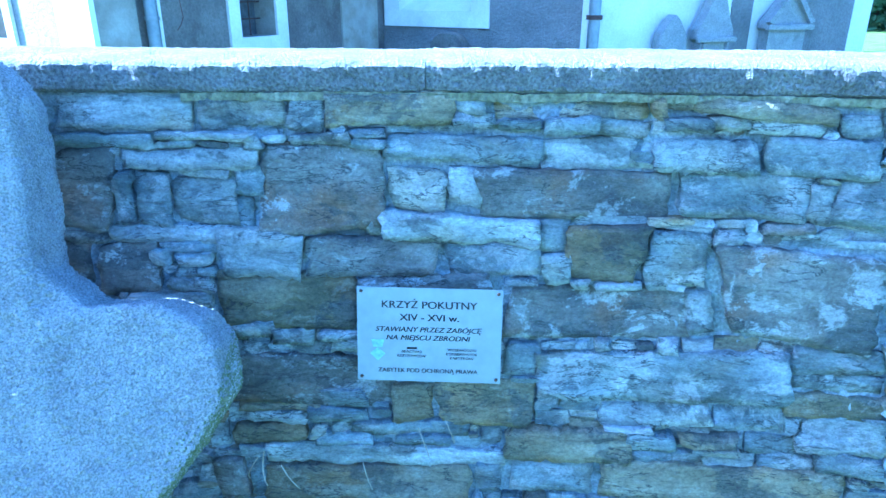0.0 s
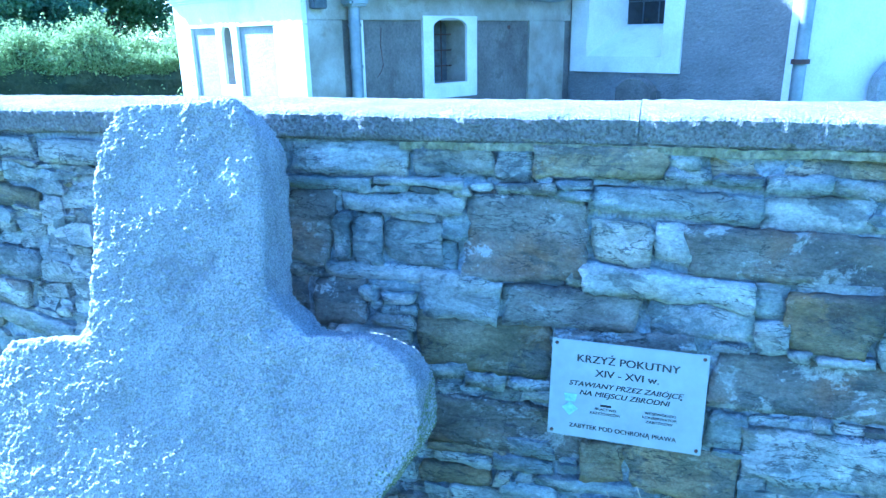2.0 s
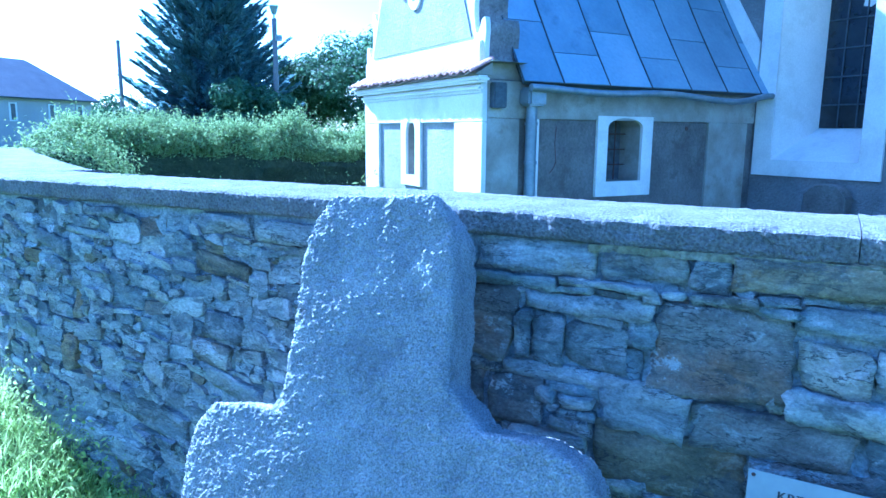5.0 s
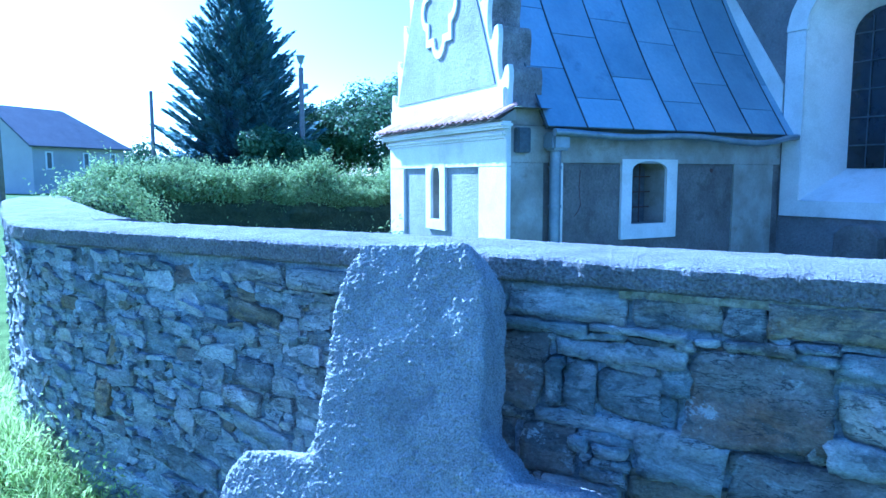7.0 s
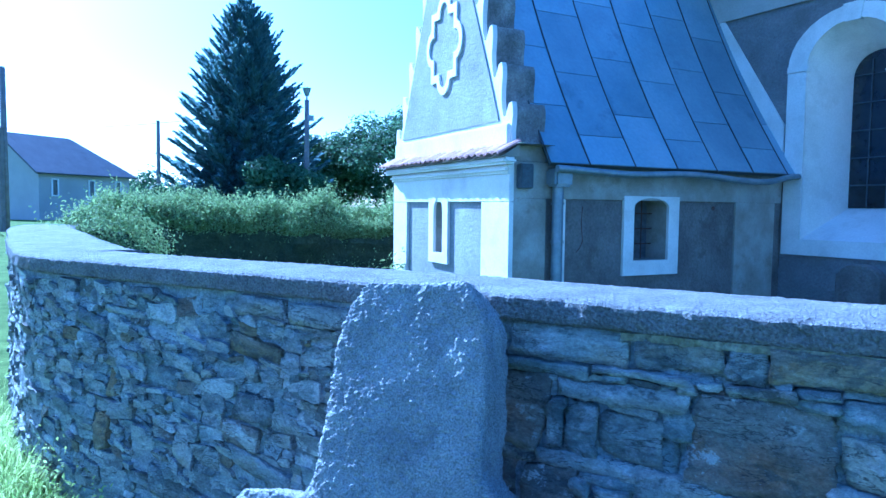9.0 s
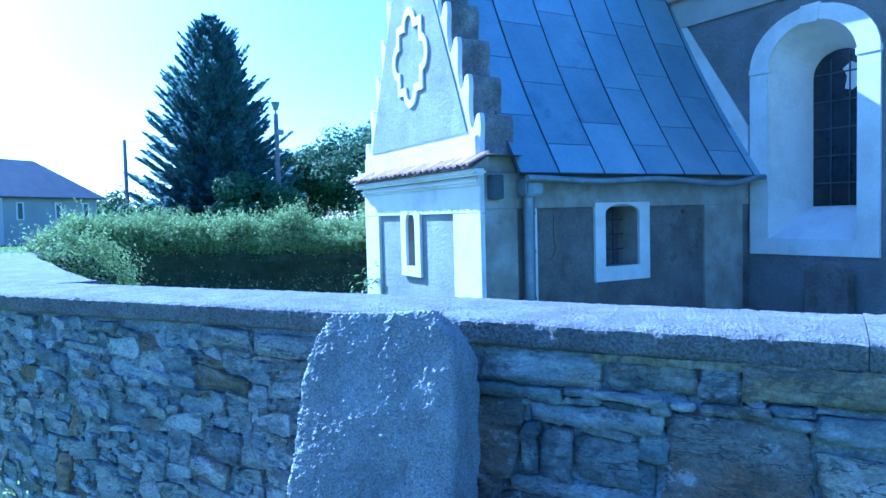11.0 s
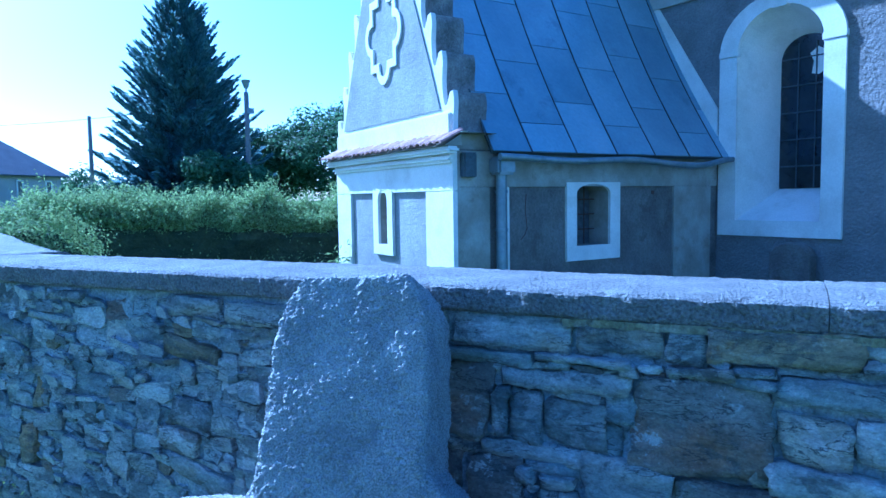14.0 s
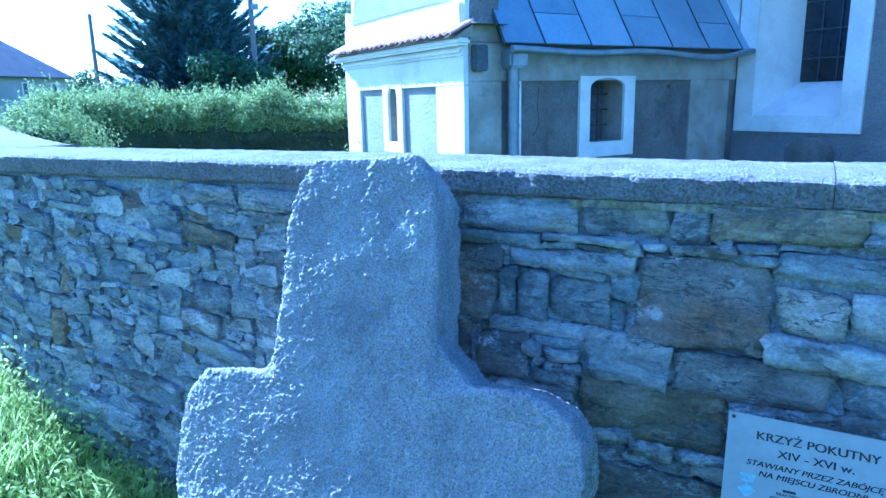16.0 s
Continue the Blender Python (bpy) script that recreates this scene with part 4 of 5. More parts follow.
def hedge_surface(f, g):
    """f along the hedge, g round its section from the foot in front, over the bulging top, to the back."""
    x, y = -8.9 + 6.9 * f, 8.6 + 1.6 * f
    lump = 0.32 * frac((x * 1.1, g * 2, 4)) + 0.34 * frac((x * 2.6, g * 4, 9)) + 0.1 * frac((x * 6.5, g * 9, 3))
    h = 1.6 - 0.13 * f + 0.14 * frac((x * 0.9, 2, 7)) + lump * 0.75 * step(0.2, 0.42, g)
    h *= 0.66 + 0.34 * step(-0.04, 0.14, f)
    across_y = float(np.interp(g, SECTION_G, SECTION_Y)) - lump * 0.6 * step(0.05, 0.3, g) * (1 - step(0.4, 0.6, g))
    return Vector((x, y + across_y, 0.15 + (h - 0.15) * float(np.interp(g, SECTION_G, SECTION_Z))))


BUSH = (-5.4, 5.6)
hedge = tagged(thing("hedge", pose(-6, 9, 0.2)), "thick untrimmed green hedge, sunlit on top", "hedge")
# shell under the leaves; its dark colour stands for the shade within
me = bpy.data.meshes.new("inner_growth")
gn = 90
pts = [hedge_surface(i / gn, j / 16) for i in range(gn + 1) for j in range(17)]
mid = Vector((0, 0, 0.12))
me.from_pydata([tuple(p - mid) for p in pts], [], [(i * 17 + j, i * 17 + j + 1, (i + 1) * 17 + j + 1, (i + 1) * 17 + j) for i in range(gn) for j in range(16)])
part("inner_growth", me, M_HEDGE_SHADE, hedge, "dark inner growth")
rng = np.random.default_rng(11)
cen, nor = [], []
for _ in range(48000):
    f = rng.random()
    g = rng.uniform(0.2 if f > 0.12 + 0.16 * rng.random() else 0.06, 0.62) if rng.random() < 0.66 else rng.uniform(0.0, 0.22) if rng.random() < 0.6 else rng.uniform(0.6, 1.0)
    p = hedge_surface(f, g)
    out = Vector((0, -math.cos(math.pi * g), math.sin(math.pi * g) + 0.1)).normalized()
    cen.append(p + out * (rng.exponential(0.04) - 0.05))
    nor.append((out.x, out.y, out.z + 0.4))
for _ in range(6200):
    f, g = rng.random(), rng.uniform(0.26, 0.6)
    p = hedge_surface(f, g) - Vector((0, 0, 0.04))
    tall = rng.gamma(4.0, 0.04) + 0.05
    way = Vector((rng.normal(0, 0.35), -0.75 * math.cos(math.pi * g) + rng.normal(0, 0.3), 1.0)).normalized()
    for k in range(10):
        u = k / 9
        spread = 0.035 * (1.15 - u)
        cen.append(p + way * (tall * u) + Vector((rng.normal(0, spread), rng.normal(0, spread), rng.normal(0, spread * 0.4) - 0.03 * u * u)))
        nor.append((rng.normal(0, 0.6), -0.2 + rng.normal(0, 0.6), 0.7))
leaves("foliage", M_HEDGE, np.array(cen), np.array(nor), 0.043, hedge, "green leaves", slim=0.5, rng=rng)

# a looser bush that reaches to the inner edge of the coping
cen, nor = [], []
for _ in range(1700):
    v = rng.normal(0, 1, 3)
    v /= np.linalg.norm(v)
    if v[2] < -0.2:
        continue
    lump = 1 + 0.22 * frac(v, 2.3) + 0.12 * frac(v, 5.0)
    lump *= rng.uniform(0.84, 1.0)
    p = Vector((BUSH[0] + v[0] * 0.4 * lump, BUSH[1] + v[1] * 0.75 * lump, 0.85 + v[2] * 0.64 * lump))
    lean, tall = rng.normal(0, 0.4, 2), rng.gamma(3.0, 0.045) + 0.04
    for k in range(9):
        u = k / 8 - 0.3
        cen.append((p.x + (lean[0] + v[0] * 0.5) * tall * u + rng.normal(0, 0.02), p.y + (lean[1] + v[1] * 0.5) * tall * u + rng.normal(0, 0.02), max(p.z + tall * u, 0.3)))
        nor.append((v[0] + rng.normal(0, 0.4), v[1] + rng.normal(0, 0.4), v[2] + 0.5))
bush = tagged(thing("bush", pose(BUSH[0], BUSH[1], 0.2)), "loose leafy green bush behind the wall coping", "bush")
# lump inside the bush, coloured dark as the shade among its leaves
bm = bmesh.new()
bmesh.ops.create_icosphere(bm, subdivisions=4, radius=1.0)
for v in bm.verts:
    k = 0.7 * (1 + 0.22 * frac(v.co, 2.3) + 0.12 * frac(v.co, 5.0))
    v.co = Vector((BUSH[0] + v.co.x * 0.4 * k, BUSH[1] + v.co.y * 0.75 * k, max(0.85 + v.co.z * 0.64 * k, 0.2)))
part("inner_growth", bm, M_HEDGE_SHADE, bush, "dark inner growth")
leaves("foliage", M_HEDGE, np.array(cen), np.array(nor), 0.04, bush, "green leaves", slim=0.5, rng=rng)
cen = rng.normal(0, 1, (60, 3)) * (0.1, 0.1, 0.08) + (-2.72, 6.9, 0.92)
tagged(leaves("weed", M_HEDGE, cen, np.tile((-0.3, -0.3, 1.0), (60, 1)), 0.07, None, slim=0.35, rng=rng), "leafy green weed at the foot of the gable", "weed", kind="stuff")


def spruce(x, y, h, r, seed):
    rng = np.random.default_rng(seed)
    base = ground_z(x, y) - 0.1
    t = tagged(thing("spruce_tree", pose(x, y, base)), "tall dark green spruce tree with drooping branches", "tree")
    bm = bmesh.new()
    bmesh.ops.create_cone(bm, cap_ends=True, segments=10, radius1=h * 0.022, radius2=0.03, depth=h, matrix=pose(x, y, base + h / 2))
    part("trunk", bm, M_BARK, t, smooth=True)
    # core cone closes the gaps; the crown's inner shade is its colour
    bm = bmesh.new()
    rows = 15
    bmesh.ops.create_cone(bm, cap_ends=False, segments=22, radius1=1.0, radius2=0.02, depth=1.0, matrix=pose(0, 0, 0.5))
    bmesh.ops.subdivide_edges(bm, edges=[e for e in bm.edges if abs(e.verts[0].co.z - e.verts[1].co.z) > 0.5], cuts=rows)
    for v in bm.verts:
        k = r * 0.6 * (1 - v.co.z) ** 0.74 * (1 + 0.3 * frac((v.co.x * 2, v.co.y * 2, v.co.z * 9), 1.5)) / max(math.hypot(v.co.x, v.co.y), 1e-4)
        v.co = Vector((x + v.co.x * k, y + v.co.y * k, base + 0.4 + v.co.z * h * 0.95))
    part("inner_growth", bm, M_SPRUCE_SHADE, t, "dark shaded inner branches")
    cen, nor, big, way = [], [], [], []
    z = 0.05
    while z < 0.985:
        reach = r * (1 - z) ** 0.74
        turn = rng.uniform(0, math.tau)
        count = int(7 + 7 * (1 - z))
        for i in range(count):
            a, ln = turn + math.tau * (i + rng.uniform(-0.3, 0.3)) / count, reach * (rng.uniform(0.7, 1.08) + 0.22 * frac((math.cos(turn + i), z * 5, seed), 1.7)) + 0.1
            rise = -0.05 + 0.9 * z + rng.normal(0, 0.1)
            for f in np.linspace(0.35, 1, int(6 + 14 * (1 - z))):
                d = ln * f
                tip = z * h + d * rise + 0.5 * ln * max(0, f - 0.4) ** 1.4
                side_w = 0.2 * ln * (1.03 - f) + 0.04
                for _ in range(15):
                    o = rng.normal(0, side_w)
                    d2 = d - 0.5 * abs(o)
                    cen.append((x + math.cos(a) * d2 - math.sin(a) * o, y + math.sin(a) * d2 + math.cos(a) * o, base + tip - 0.16 * abs(rng.normal(0, 1)) * (1.1 - f) - 0.15 * abs(o)))
                    big.append(0.3 + 0.32 * (1 - z))
                    way.append((math.cos(a) - math.sin(a) * 0.8 * math.tanh(o / side_w), math.sin(a) + math.cos(a) * 0.8 * math.tanh(o / side_w), rise + 0.75 * max(0, f - 0.4)))
                    nor.append((math.cos(a) * 0.7, math.sin(a) * 0.7, 0.8))
        z += 0.011 + 0.012 * (1 - z)
    for k in range(240):
        cen.append((x + rng.normal(0, 0.06), y + rng.normal(0, 0.06), base + h * (0.95 + 0.05 * k / 240)))
        big.append(0.25)
        way.append((rng.normal(0, 0.3), rng.normal(0, 0.3), 1.0))
        nor.append((rng.normal(), rng.normal(), 0.3))
    leaves("crown", M_SPRUCE, np.array(cen), np.array(nor), np.array(big), t, "dark needles", slim=0.24, rng=rng, grain=np.array(way))


def tree(x, y, h, r, seed, label, z0=0.25, size=0.26, count=15000):
    rng = np.random.default_rng(seed)
    base = ground_z(x, y) - 0.1
    t = tagged(thing("tree", pose(x, y, base)), label, "tree")
    bm = bmesh.new()
    bmesh.ops.create_cone(bm, cap_ends=True, segments=9, radius1=0.035 * h, radius2=0.015 * h, depth=h * 0.6, matrix=pose(x, y, base + h * 0.3))
    part("trunk", bm, M_BARK, t, smooth=True)
    blobs = [(rng.normal(0, r * 0.5), rng.normal(0, r * 0.5), rng.uniform(z0, 0.86) * h, r * rng.uniform(0.28, 0.5)) for _ in range(16)] + [(0, 0, h * 0.9 - r * 0.3, r * 0.4)]
    for bx, by, bz, br in blobs[:7]:
        tube("limb", [(x, y, base + h * 0.25), (x + bx * 0.5, y + by * 0.5, base + bz * 0.75), (x + bx, y + by, base + bz)], 0.012 * h, M_BARK, t)
    cen, nor = [], []
    for _ in range(count):
        bx, by, bz, br = blobs[rng.integers(len(blobs))]
        v = rng.normal(0, 1, 3)
        v /= np.linalg.norm(v)
        k = br * (0.45 + 0.65 * rng.random() ** 0.6) * (1 + 0.25 * frac(v * 1.5 + (bx, by, bz), 2.0))
        cen.append((x + bx + v[0] * k, y + by + v[1] * k, base + bz + v[2] * k * 0.85))
        nor.append(v + (0, 0, 0.5))
    leaves("crown", M_TREE, np.array(cen), np.array(nor), size, t, "green leaves", slim=0.6, rng=rng)


def polar(az, dist):
    return -0.15 + dist * math.sin(radians(az)), dist * math.cos(radians(az))


spruce(*polar(-32.6, 45), 14.1, 5.3, 5)
tree(*polar(-25.2, 50), 7.4, 3.6, 21, "leafy green tree behind the hedge")
tree(*polar(-20.5, 52), 9.2, 4.2, 22, "leafy green tree behind the church")
tree(*polar(-29.0, 40), 4.2, 2.2, 23, "low dense shrub tree behind the hedge", 0.15)
tree(*polar(-36.6, 40), 2.4, 1.6, 24, "low dense shrub tree under the spruce", 0.15)
tree(*polar(-31.4, 38), 2.45, 1.1, 28, "low dense shrub tree under the spruce", 0.15)
tree(*polar(-40.3, 75), 5.0, 3.2, 25, "distant rounded green tree", 0.2, 0.35, 3000)
tree(*polar(-42.5, 90), 5.2, 3.5, 26, "distant rounded green tree beside the house", 0.2, 0.4, 2500)
tree(*polar(45.5, 30), 5.5, 3.5, 27, "leafy green tree beyond the church", 0.15)

# grass and weeds at the foot of the wall
rng = np.random.default_rng(8)
vs, fs = [], []
for k in range(64000):
    x, y = (rng.normal(-2.35, 0.75), rng.normal(1.55, 0.7)) if k < 52000 else (rng.uniform(-6.0, 4.0), rng.uniform(-3.0, 3.6))
    wx = np.interp(-x, -dense[:, 0], dense[:, 1]) - 0.02 - face_out(x, ground_z(x, y))
    if y > wx:
        continue
    z = ground_z(x, y) - 0.01
    tuft = 0.55 + 0.9 * max(0, 0.5 + frac((x, y, 5), 7) + 0.6 * frac((x, y, 2), 17))
    h, w, a = rng.uniform(0.03, 0.095) * tuft * (1.4 if y > wx - 0.2 else 1), rng.uniform(0.0012, 0.0034), rng.uniform(0, math.tau)
    lean = rng.normal(0, 0.6, 2) * h
    dx, dy = math.cos(a) * w, math.sin(a) * w
    i = len(vs)
    vs += [(x - dx, y - dy, z), (x + dx, y + dy, z), (x + lean[0] * 0.5 + dx * 0.7, y + lean[1] * 0.5 + dy * 0.7, z + h * 0.6), (x + lean[0] * 0.5 - dx * 0.7, y + lean[1] * 0.5 - dy * 0.7, z + h * 0.6), (x + lean[0], y + lean[1], z + h * 0.95)]
    fs += [(i, i + 1, i + 2, i + 3), (i + 3, i + 2, i + 4)]
me = bpy.data.meshes.new("grass")
me.from_pydata(vs, [], fs)
tagged(part("grass", me, M_BLADE), "bright sunlit green grass along the foot of the wall", "grass", kind="stuff")
cen, nor = [], []
for _ in range(900):
    x, y = rng.normal(-2.25, 0.6), rng.normal(1.45, 0.5)
    gz = ground_z(x, y)
    if y > np.interp(-x, -dense[:, 0], dense[:, 1]) - face_out(x, gz) - 0.02 or frac((x, y, 8), 4) < -0.1:
        continue
    high = rng.uniform(0.03, 0.12)
    for k in range(11):
        a, rr = rng.uniform(0, math.tau), rng.uniform(0.01, 0.05)
        cen.append((x + math.cos(a) * rr, y + math.sin(a) * rr, gz + high * rng.uniform(0.4, 1.0)))
        nor.append((math.cos(a) * 0.5, math.sin(a) * 0.5, 1.0))
tagged(leaves("clover", M_WEED, np.array(cen), np.array(nor), 0.024, None, slim=0.62, rng=rng), "broad yellow-green weed leaves among the grass", "weeds", kind="stuff")
cen, nor = [], []
for _ in range(70):
    x = rng.uniform(-2.5, -1.15)
    gz = ground_z(x, 1.5)
    p = on_wall(arc_at(x), gz, 0.05)
    high = rng.uniform(0.06, 0.24) * (0.5 + step(-1.2, -2.2, x))
    for k in range(16):
        u = k / 15
        cen.append((p.x + rng.normal(0, 0.03), p.y - 0.03 + rng.normal(0, 0.025), gz + high * u))
        nor.append((rng.normal(0, 0.4) - 0.4, rng.normal(0, 0.4) - 0.4, 0.7))
tagged(leaves("wall_weeds", M_WEED, np.array(cen), np.array(nor), 0.022, None, slim=0.42, rng=rng), "leafy weeds growing along the foot of the rubble wall", "weeds", kind="stuff")

# ---- house, poles ----
hx, hy = polar(-47.3, 60)
ex2, ey2 = polar(-41.3, 65.5)
ang = math.degrees(math.atan2(ey2 - hy, ex2 - hx))
HOUSE = pose(hx, hy, 0.1, 0, 0, ang)
L = math.hypot(ex2 - hx, ey2 - hy)
house = tagged(thing("house", HOUSE), "grey rendered house with a dark pitched roof", "house")
part("wall", boxed(0, L, 0, 8, 0, 3.95, HOUSE), M_WALL2, house)
part("gable_wall", prism(bmesh.new(), [(0.02, 3.95), (7.98, 3.95), (4, 6.9)], 0.02, 0.3, lambda p, q, d: HOUSE @ Vector((d, p, q))), M_WALL2, house)
bm = bmesh.new()
rv = [bm.verts.new(HOUSE @ Vector(c)) for c in ((-0.5, -0.5, 3.8), (L + 0.5, -0.5, 3.8), (L + 0.5, 8.5, 3.8), (-0.5, 8.5, 3.8), (-0.5, 4, 7.05), (L - 2.6, 4, 7.05))]
for f in ((0, 1, 5, 4), (1, 2, 5), (2, 3, 4, 5)):
    bm.faces.new([rv[i] for i in f])
roof = part("roof", bm, M_ROOF2, house, "dark slate roof")
md = roof.modifiers.new("thickness", "SOLIDIFY")
md.thickness = 0.14
for f in (0.16, 0.55, 0.86):
    w = part("window", ring(bmesh.new(), rect(L * f - 0.32, L * f + 0.32, 2.0, 3.4), rect(L * f - 0.2, L * f + 0.2, 2.1, 3.3), -0.06, 0.02, lambda p, q, d: HOUSE @ Vector((p, d, q))), M_WHITE, house, "white framed window")
    part("pane", boxed(L * f - 0.21, L * f + 0.21, -0.02, 0.01, 2.09, 3.31, HOUSE), M_DUSTY, w)


def pole(az, dist, top, r, label, lamp):
    x, y = polar(az, dist)
    p = tagged(thing("utility_pole", pose(x, y, 0.1)), label, "pole")
    bm = bmesh.new()
    bmesh.ops.create_cone(bm, cap_ends=True, segments=10, radius1=r * 1.3, radius2=r, depth=top, matrix=pose(x, y, top / 2))
    part("shaft", bm, M_POLE, p, smooth=True)
    if lamp:
        bm = bmesh.new()
        bmesh.ops.create_cone(bm, cap_ends=True, segments=10, radius1=0.12, radius2=0.26, depth=0.45, matrix=pose(x, y, top + 0.45))
        part("lamp_head", bm, M_ZINC, p, "small grey lamp head")
        tube("stem", [(x, y, top - 0.1), (x, y, top + 0.3)], 0.05, M_ZINC, p)
        part("bracket", boxed(x - 0.05, x + 0.4, y - 0.1, y + 0.1, top - 1.2, top - 0.9), M_ZINC, p)


pole(-27.75, 40, 7.7, 0.13, "grey concrete utility pole with a small lamp", True)
pole(-39.2, 42, 6.35, 0.1, "thin weathered wooden utility pole", False)
pole(-49.35, 37, 7.75, 0.12, "weathered wooden utility pole beside the house", False)
wx0, wy0 = polar(-49.35, 37)
stub = tagged(thing("pole_stub", pose(wx0, wy0 - 0.2, 0)), "dark concrete stub carrying the utility pole", "pole")
part("post", boxed(wx0 - 0.14, wx0 + 0.14, wy0 - 0.32, wy0 - 0.13, -0.1, 5.0, bevel=0.02), M_POLE, stub)
w0, w1 = polar(-27.75, 40), polar(-60, 60)
tagged(tube("cable", [(w0[0] + (w1[0] - w0[0]) * f, w0[1] + (w1[1] - w0[1]) * f, 7.3 - 1.2 * math.sin(math.pi * f)) for f in np.linspace(0, 1, 16)], 0.012, M_SEAM), "thin dark overhead cable between poles", "cable")

# dry stalks growing out of the joints
rng = np.random.default_rng(77)
for x, z, ln in ((-0.1, 0.36, 0.1), (-0.06, 0.34, 0.14), (0.02, 0.33, 0.11), (0.34, 0.42, 0.12), (0.4, 0.46, 0.1), (0.2, 0.33, 0.12)):
    s = arc_at(x)
    lean = rng.uniform(-0.6, 0.6)
    pts = [on_wall(s - lean * ln * f * f, z + ln * f * 0.9, 0.0 + 0.05 * math.sin(math.pi * f * 0.6) + 0.02) for f in np.linspace(0, 1, 8)]
    tagged(tube("dry_stalk", pts, 0.0012, M_STALK), "thin dry plant stalk growing from a wall joint", "stalk", "dry stalks in the wall")

# ---- the stones of the churchyard wall ----
# left end, right end, foot and top of the stones that can be told apart
GREY_UPPER = [(0.48, 0.58, 1.207, 1.231), (0.58, 0.7, 1.201, 1.237), (0.7, 0.81, 1.196, 1.23), (0.84, 0.93, 1.212, 1.236), (-0.5, -0.27, 1.167, 1.198), (-0.23, -0.18, 1.166, 1.181), (0.16, 0.24, 1.19, 1.206), (0.16, 0.24, 1.166, 1.185), (0.24, 0.58, 1.131, 1.19), (0.82, 1.03, 1.127, 1.191), (1.05, 1.27, 1.119, 1.197), (-0.36, -0.32, 0.991, 1.113), (-0.31, -0.24, 0.991, 1.113), (-0.1, -0.04, 1.061, 1.131), (-0.11, -0.06, 0.974, 1.054), (0.88, 1.15, 1.026, 1.119), (1.15, 1.2, 1.014, 1.1)]
GREY_MIDDLE = [(1.2, 1.29, 1.018, 1.12), (-0.49, -0.39, 0.954, 0.981), (0.2, 0.23, 0.963, 1.003), (0.59, 0.65, 0.933, 1.009), (0.83, 0.96, 0.865, 0.983), (-0.29, -0.25, 0.901, 0.935), (-0.27, -0.14, 0.931, 0.951), (0.38, 0.59, 0.874, 0.946), (0.59, 0.66, 0.857, 0.93), (-0.26, -0.16, 0.837, 0.871), (-0.24, -0.15, 0.87, 0.889), (-0.12, -0.03, 0.718, 0.75), (0.08, 0.18, 0.713, 0.734), (0.51, 0.59, 0.633, 0.716), (0.6, 1.16, 0.579, 0.691), (1.16, 1.34, 0.672, 0.73), (1.17, 1.35, 0.624, 0.668)]
GREY_LOWER = [(0.08, 0.19, 0.544, 0.585), (0.05, 0.19, 0.506, 0.539), (1.0, 1.15, 0.511, 0.571), (0.15, 0.43, 0.47, 0.506), (0.26, 0.39, 0.447, 0.466), (0.06, 0.2, 0.443, 0.47), (0.81, 0.92, 0.452, 0.496), (1.07, 1.19, 0.454, 0.505), (1.19, 1.36, 0.477, 0.559), (0.82, 0.99, 0.413, 0.448), (1.11, 1.24, 0.413, 0.453), (1.24, 1.37, 0.42, 0.474), (-0.1, -0.06, 0.309, 0.411), (0.45, 0.51, 0.326, 0.391), (0.54, 0.73, 0.324, 0.405)]
PALE_UPPER = [(-0.49, -0.18, 1.206, 1.288), (-0.17, 0.02, 1.208, 1.27), (0.02, 0.11, 1.198, 1.277), (0.39, 0.46, 1.242, 1.286), (1.18, 1.26, 1.205, 1.252), (0.39, 0.48, 1.211, 1.239), (0.93, 1.01, 1.216, 1.246), (1.01, 1.15, 1.207, 1.239), (-0.26, -0.05, 1.184, 1.2), (-0.07, -0.03, 1.166, 1.188), (-0.11, -0.07, 1.169, 1.182), (0.03, 0.16, 1.173, 1.196), (0.59, 0.78, 1.121, 1.189), (-0.34, -0.04, 1.119, 1.161), (-0.23, -0.1, 0.99, 1.1), (0.25, 0.37, 1.024, 1.12), (0.38, 0.44, 1.038, 1.121), (-0.38, -0.11, 0.955, 0.988), (0.23, 0.58, 0.95, 1.016)]
PALE_MIDDLE = [(0.96, 1.02, 0.957, 0.99), (-0.24, -0.16, 0.891, 0.927), (-0.14, 0.05, 0.872, 0.968), (0.92, 0.98, 0.753, 0.854), (-0.35, -0.17, 0.796, 0.83), (0.66, 0.7, 0.847, 0.869), (0.71, 0.82, 0.85, 0.863), (-0.03, 0.07, 0.703, 0.737), (0.11, 0.18, 0.682, 0.709), (0.72, 0.75, 0.702, 0.724), (0.86, 0.91, 0.697, 0.729), (0.92, 0.99, 0.698, 0.728), (-0.1, 0.04, 0.506, 0.53), (0.74, 0.99, 0.52, 0.566), (0.05, 0.09, 0.458, 0.497), (0.1, 0.15, 0.473, 0.497), (0.75, 0.86, 0.493, 0.512), (-0.06, 0.52, 0.388, 0.438), (0.46, 0.51, 0.451, 0.49)]
BROWN_UPPER = [(-0.51, -0.37, 0.985, 1.163), (-0.04, 0.24, 0.979, 1.161), (0.44, 0.86, 1.016, 1.118), (1.06, 1.16, 0.99, 1.008), (-0.5, -0.44, 0.831, 0.952), (-0.43, -0.28, 0.831, 0.952), (0.06, 0.36, 0.863, 0.957), (0.98, 1.32, 0.742, 0.961), (0.17, 0.5, 0.717, 0.858), (0.51, 0.93, 0.727, 0.85), (-0.13, 0.25, 0.556, 0.675), (-0.18, -0.11, 0.304, 0.404)]
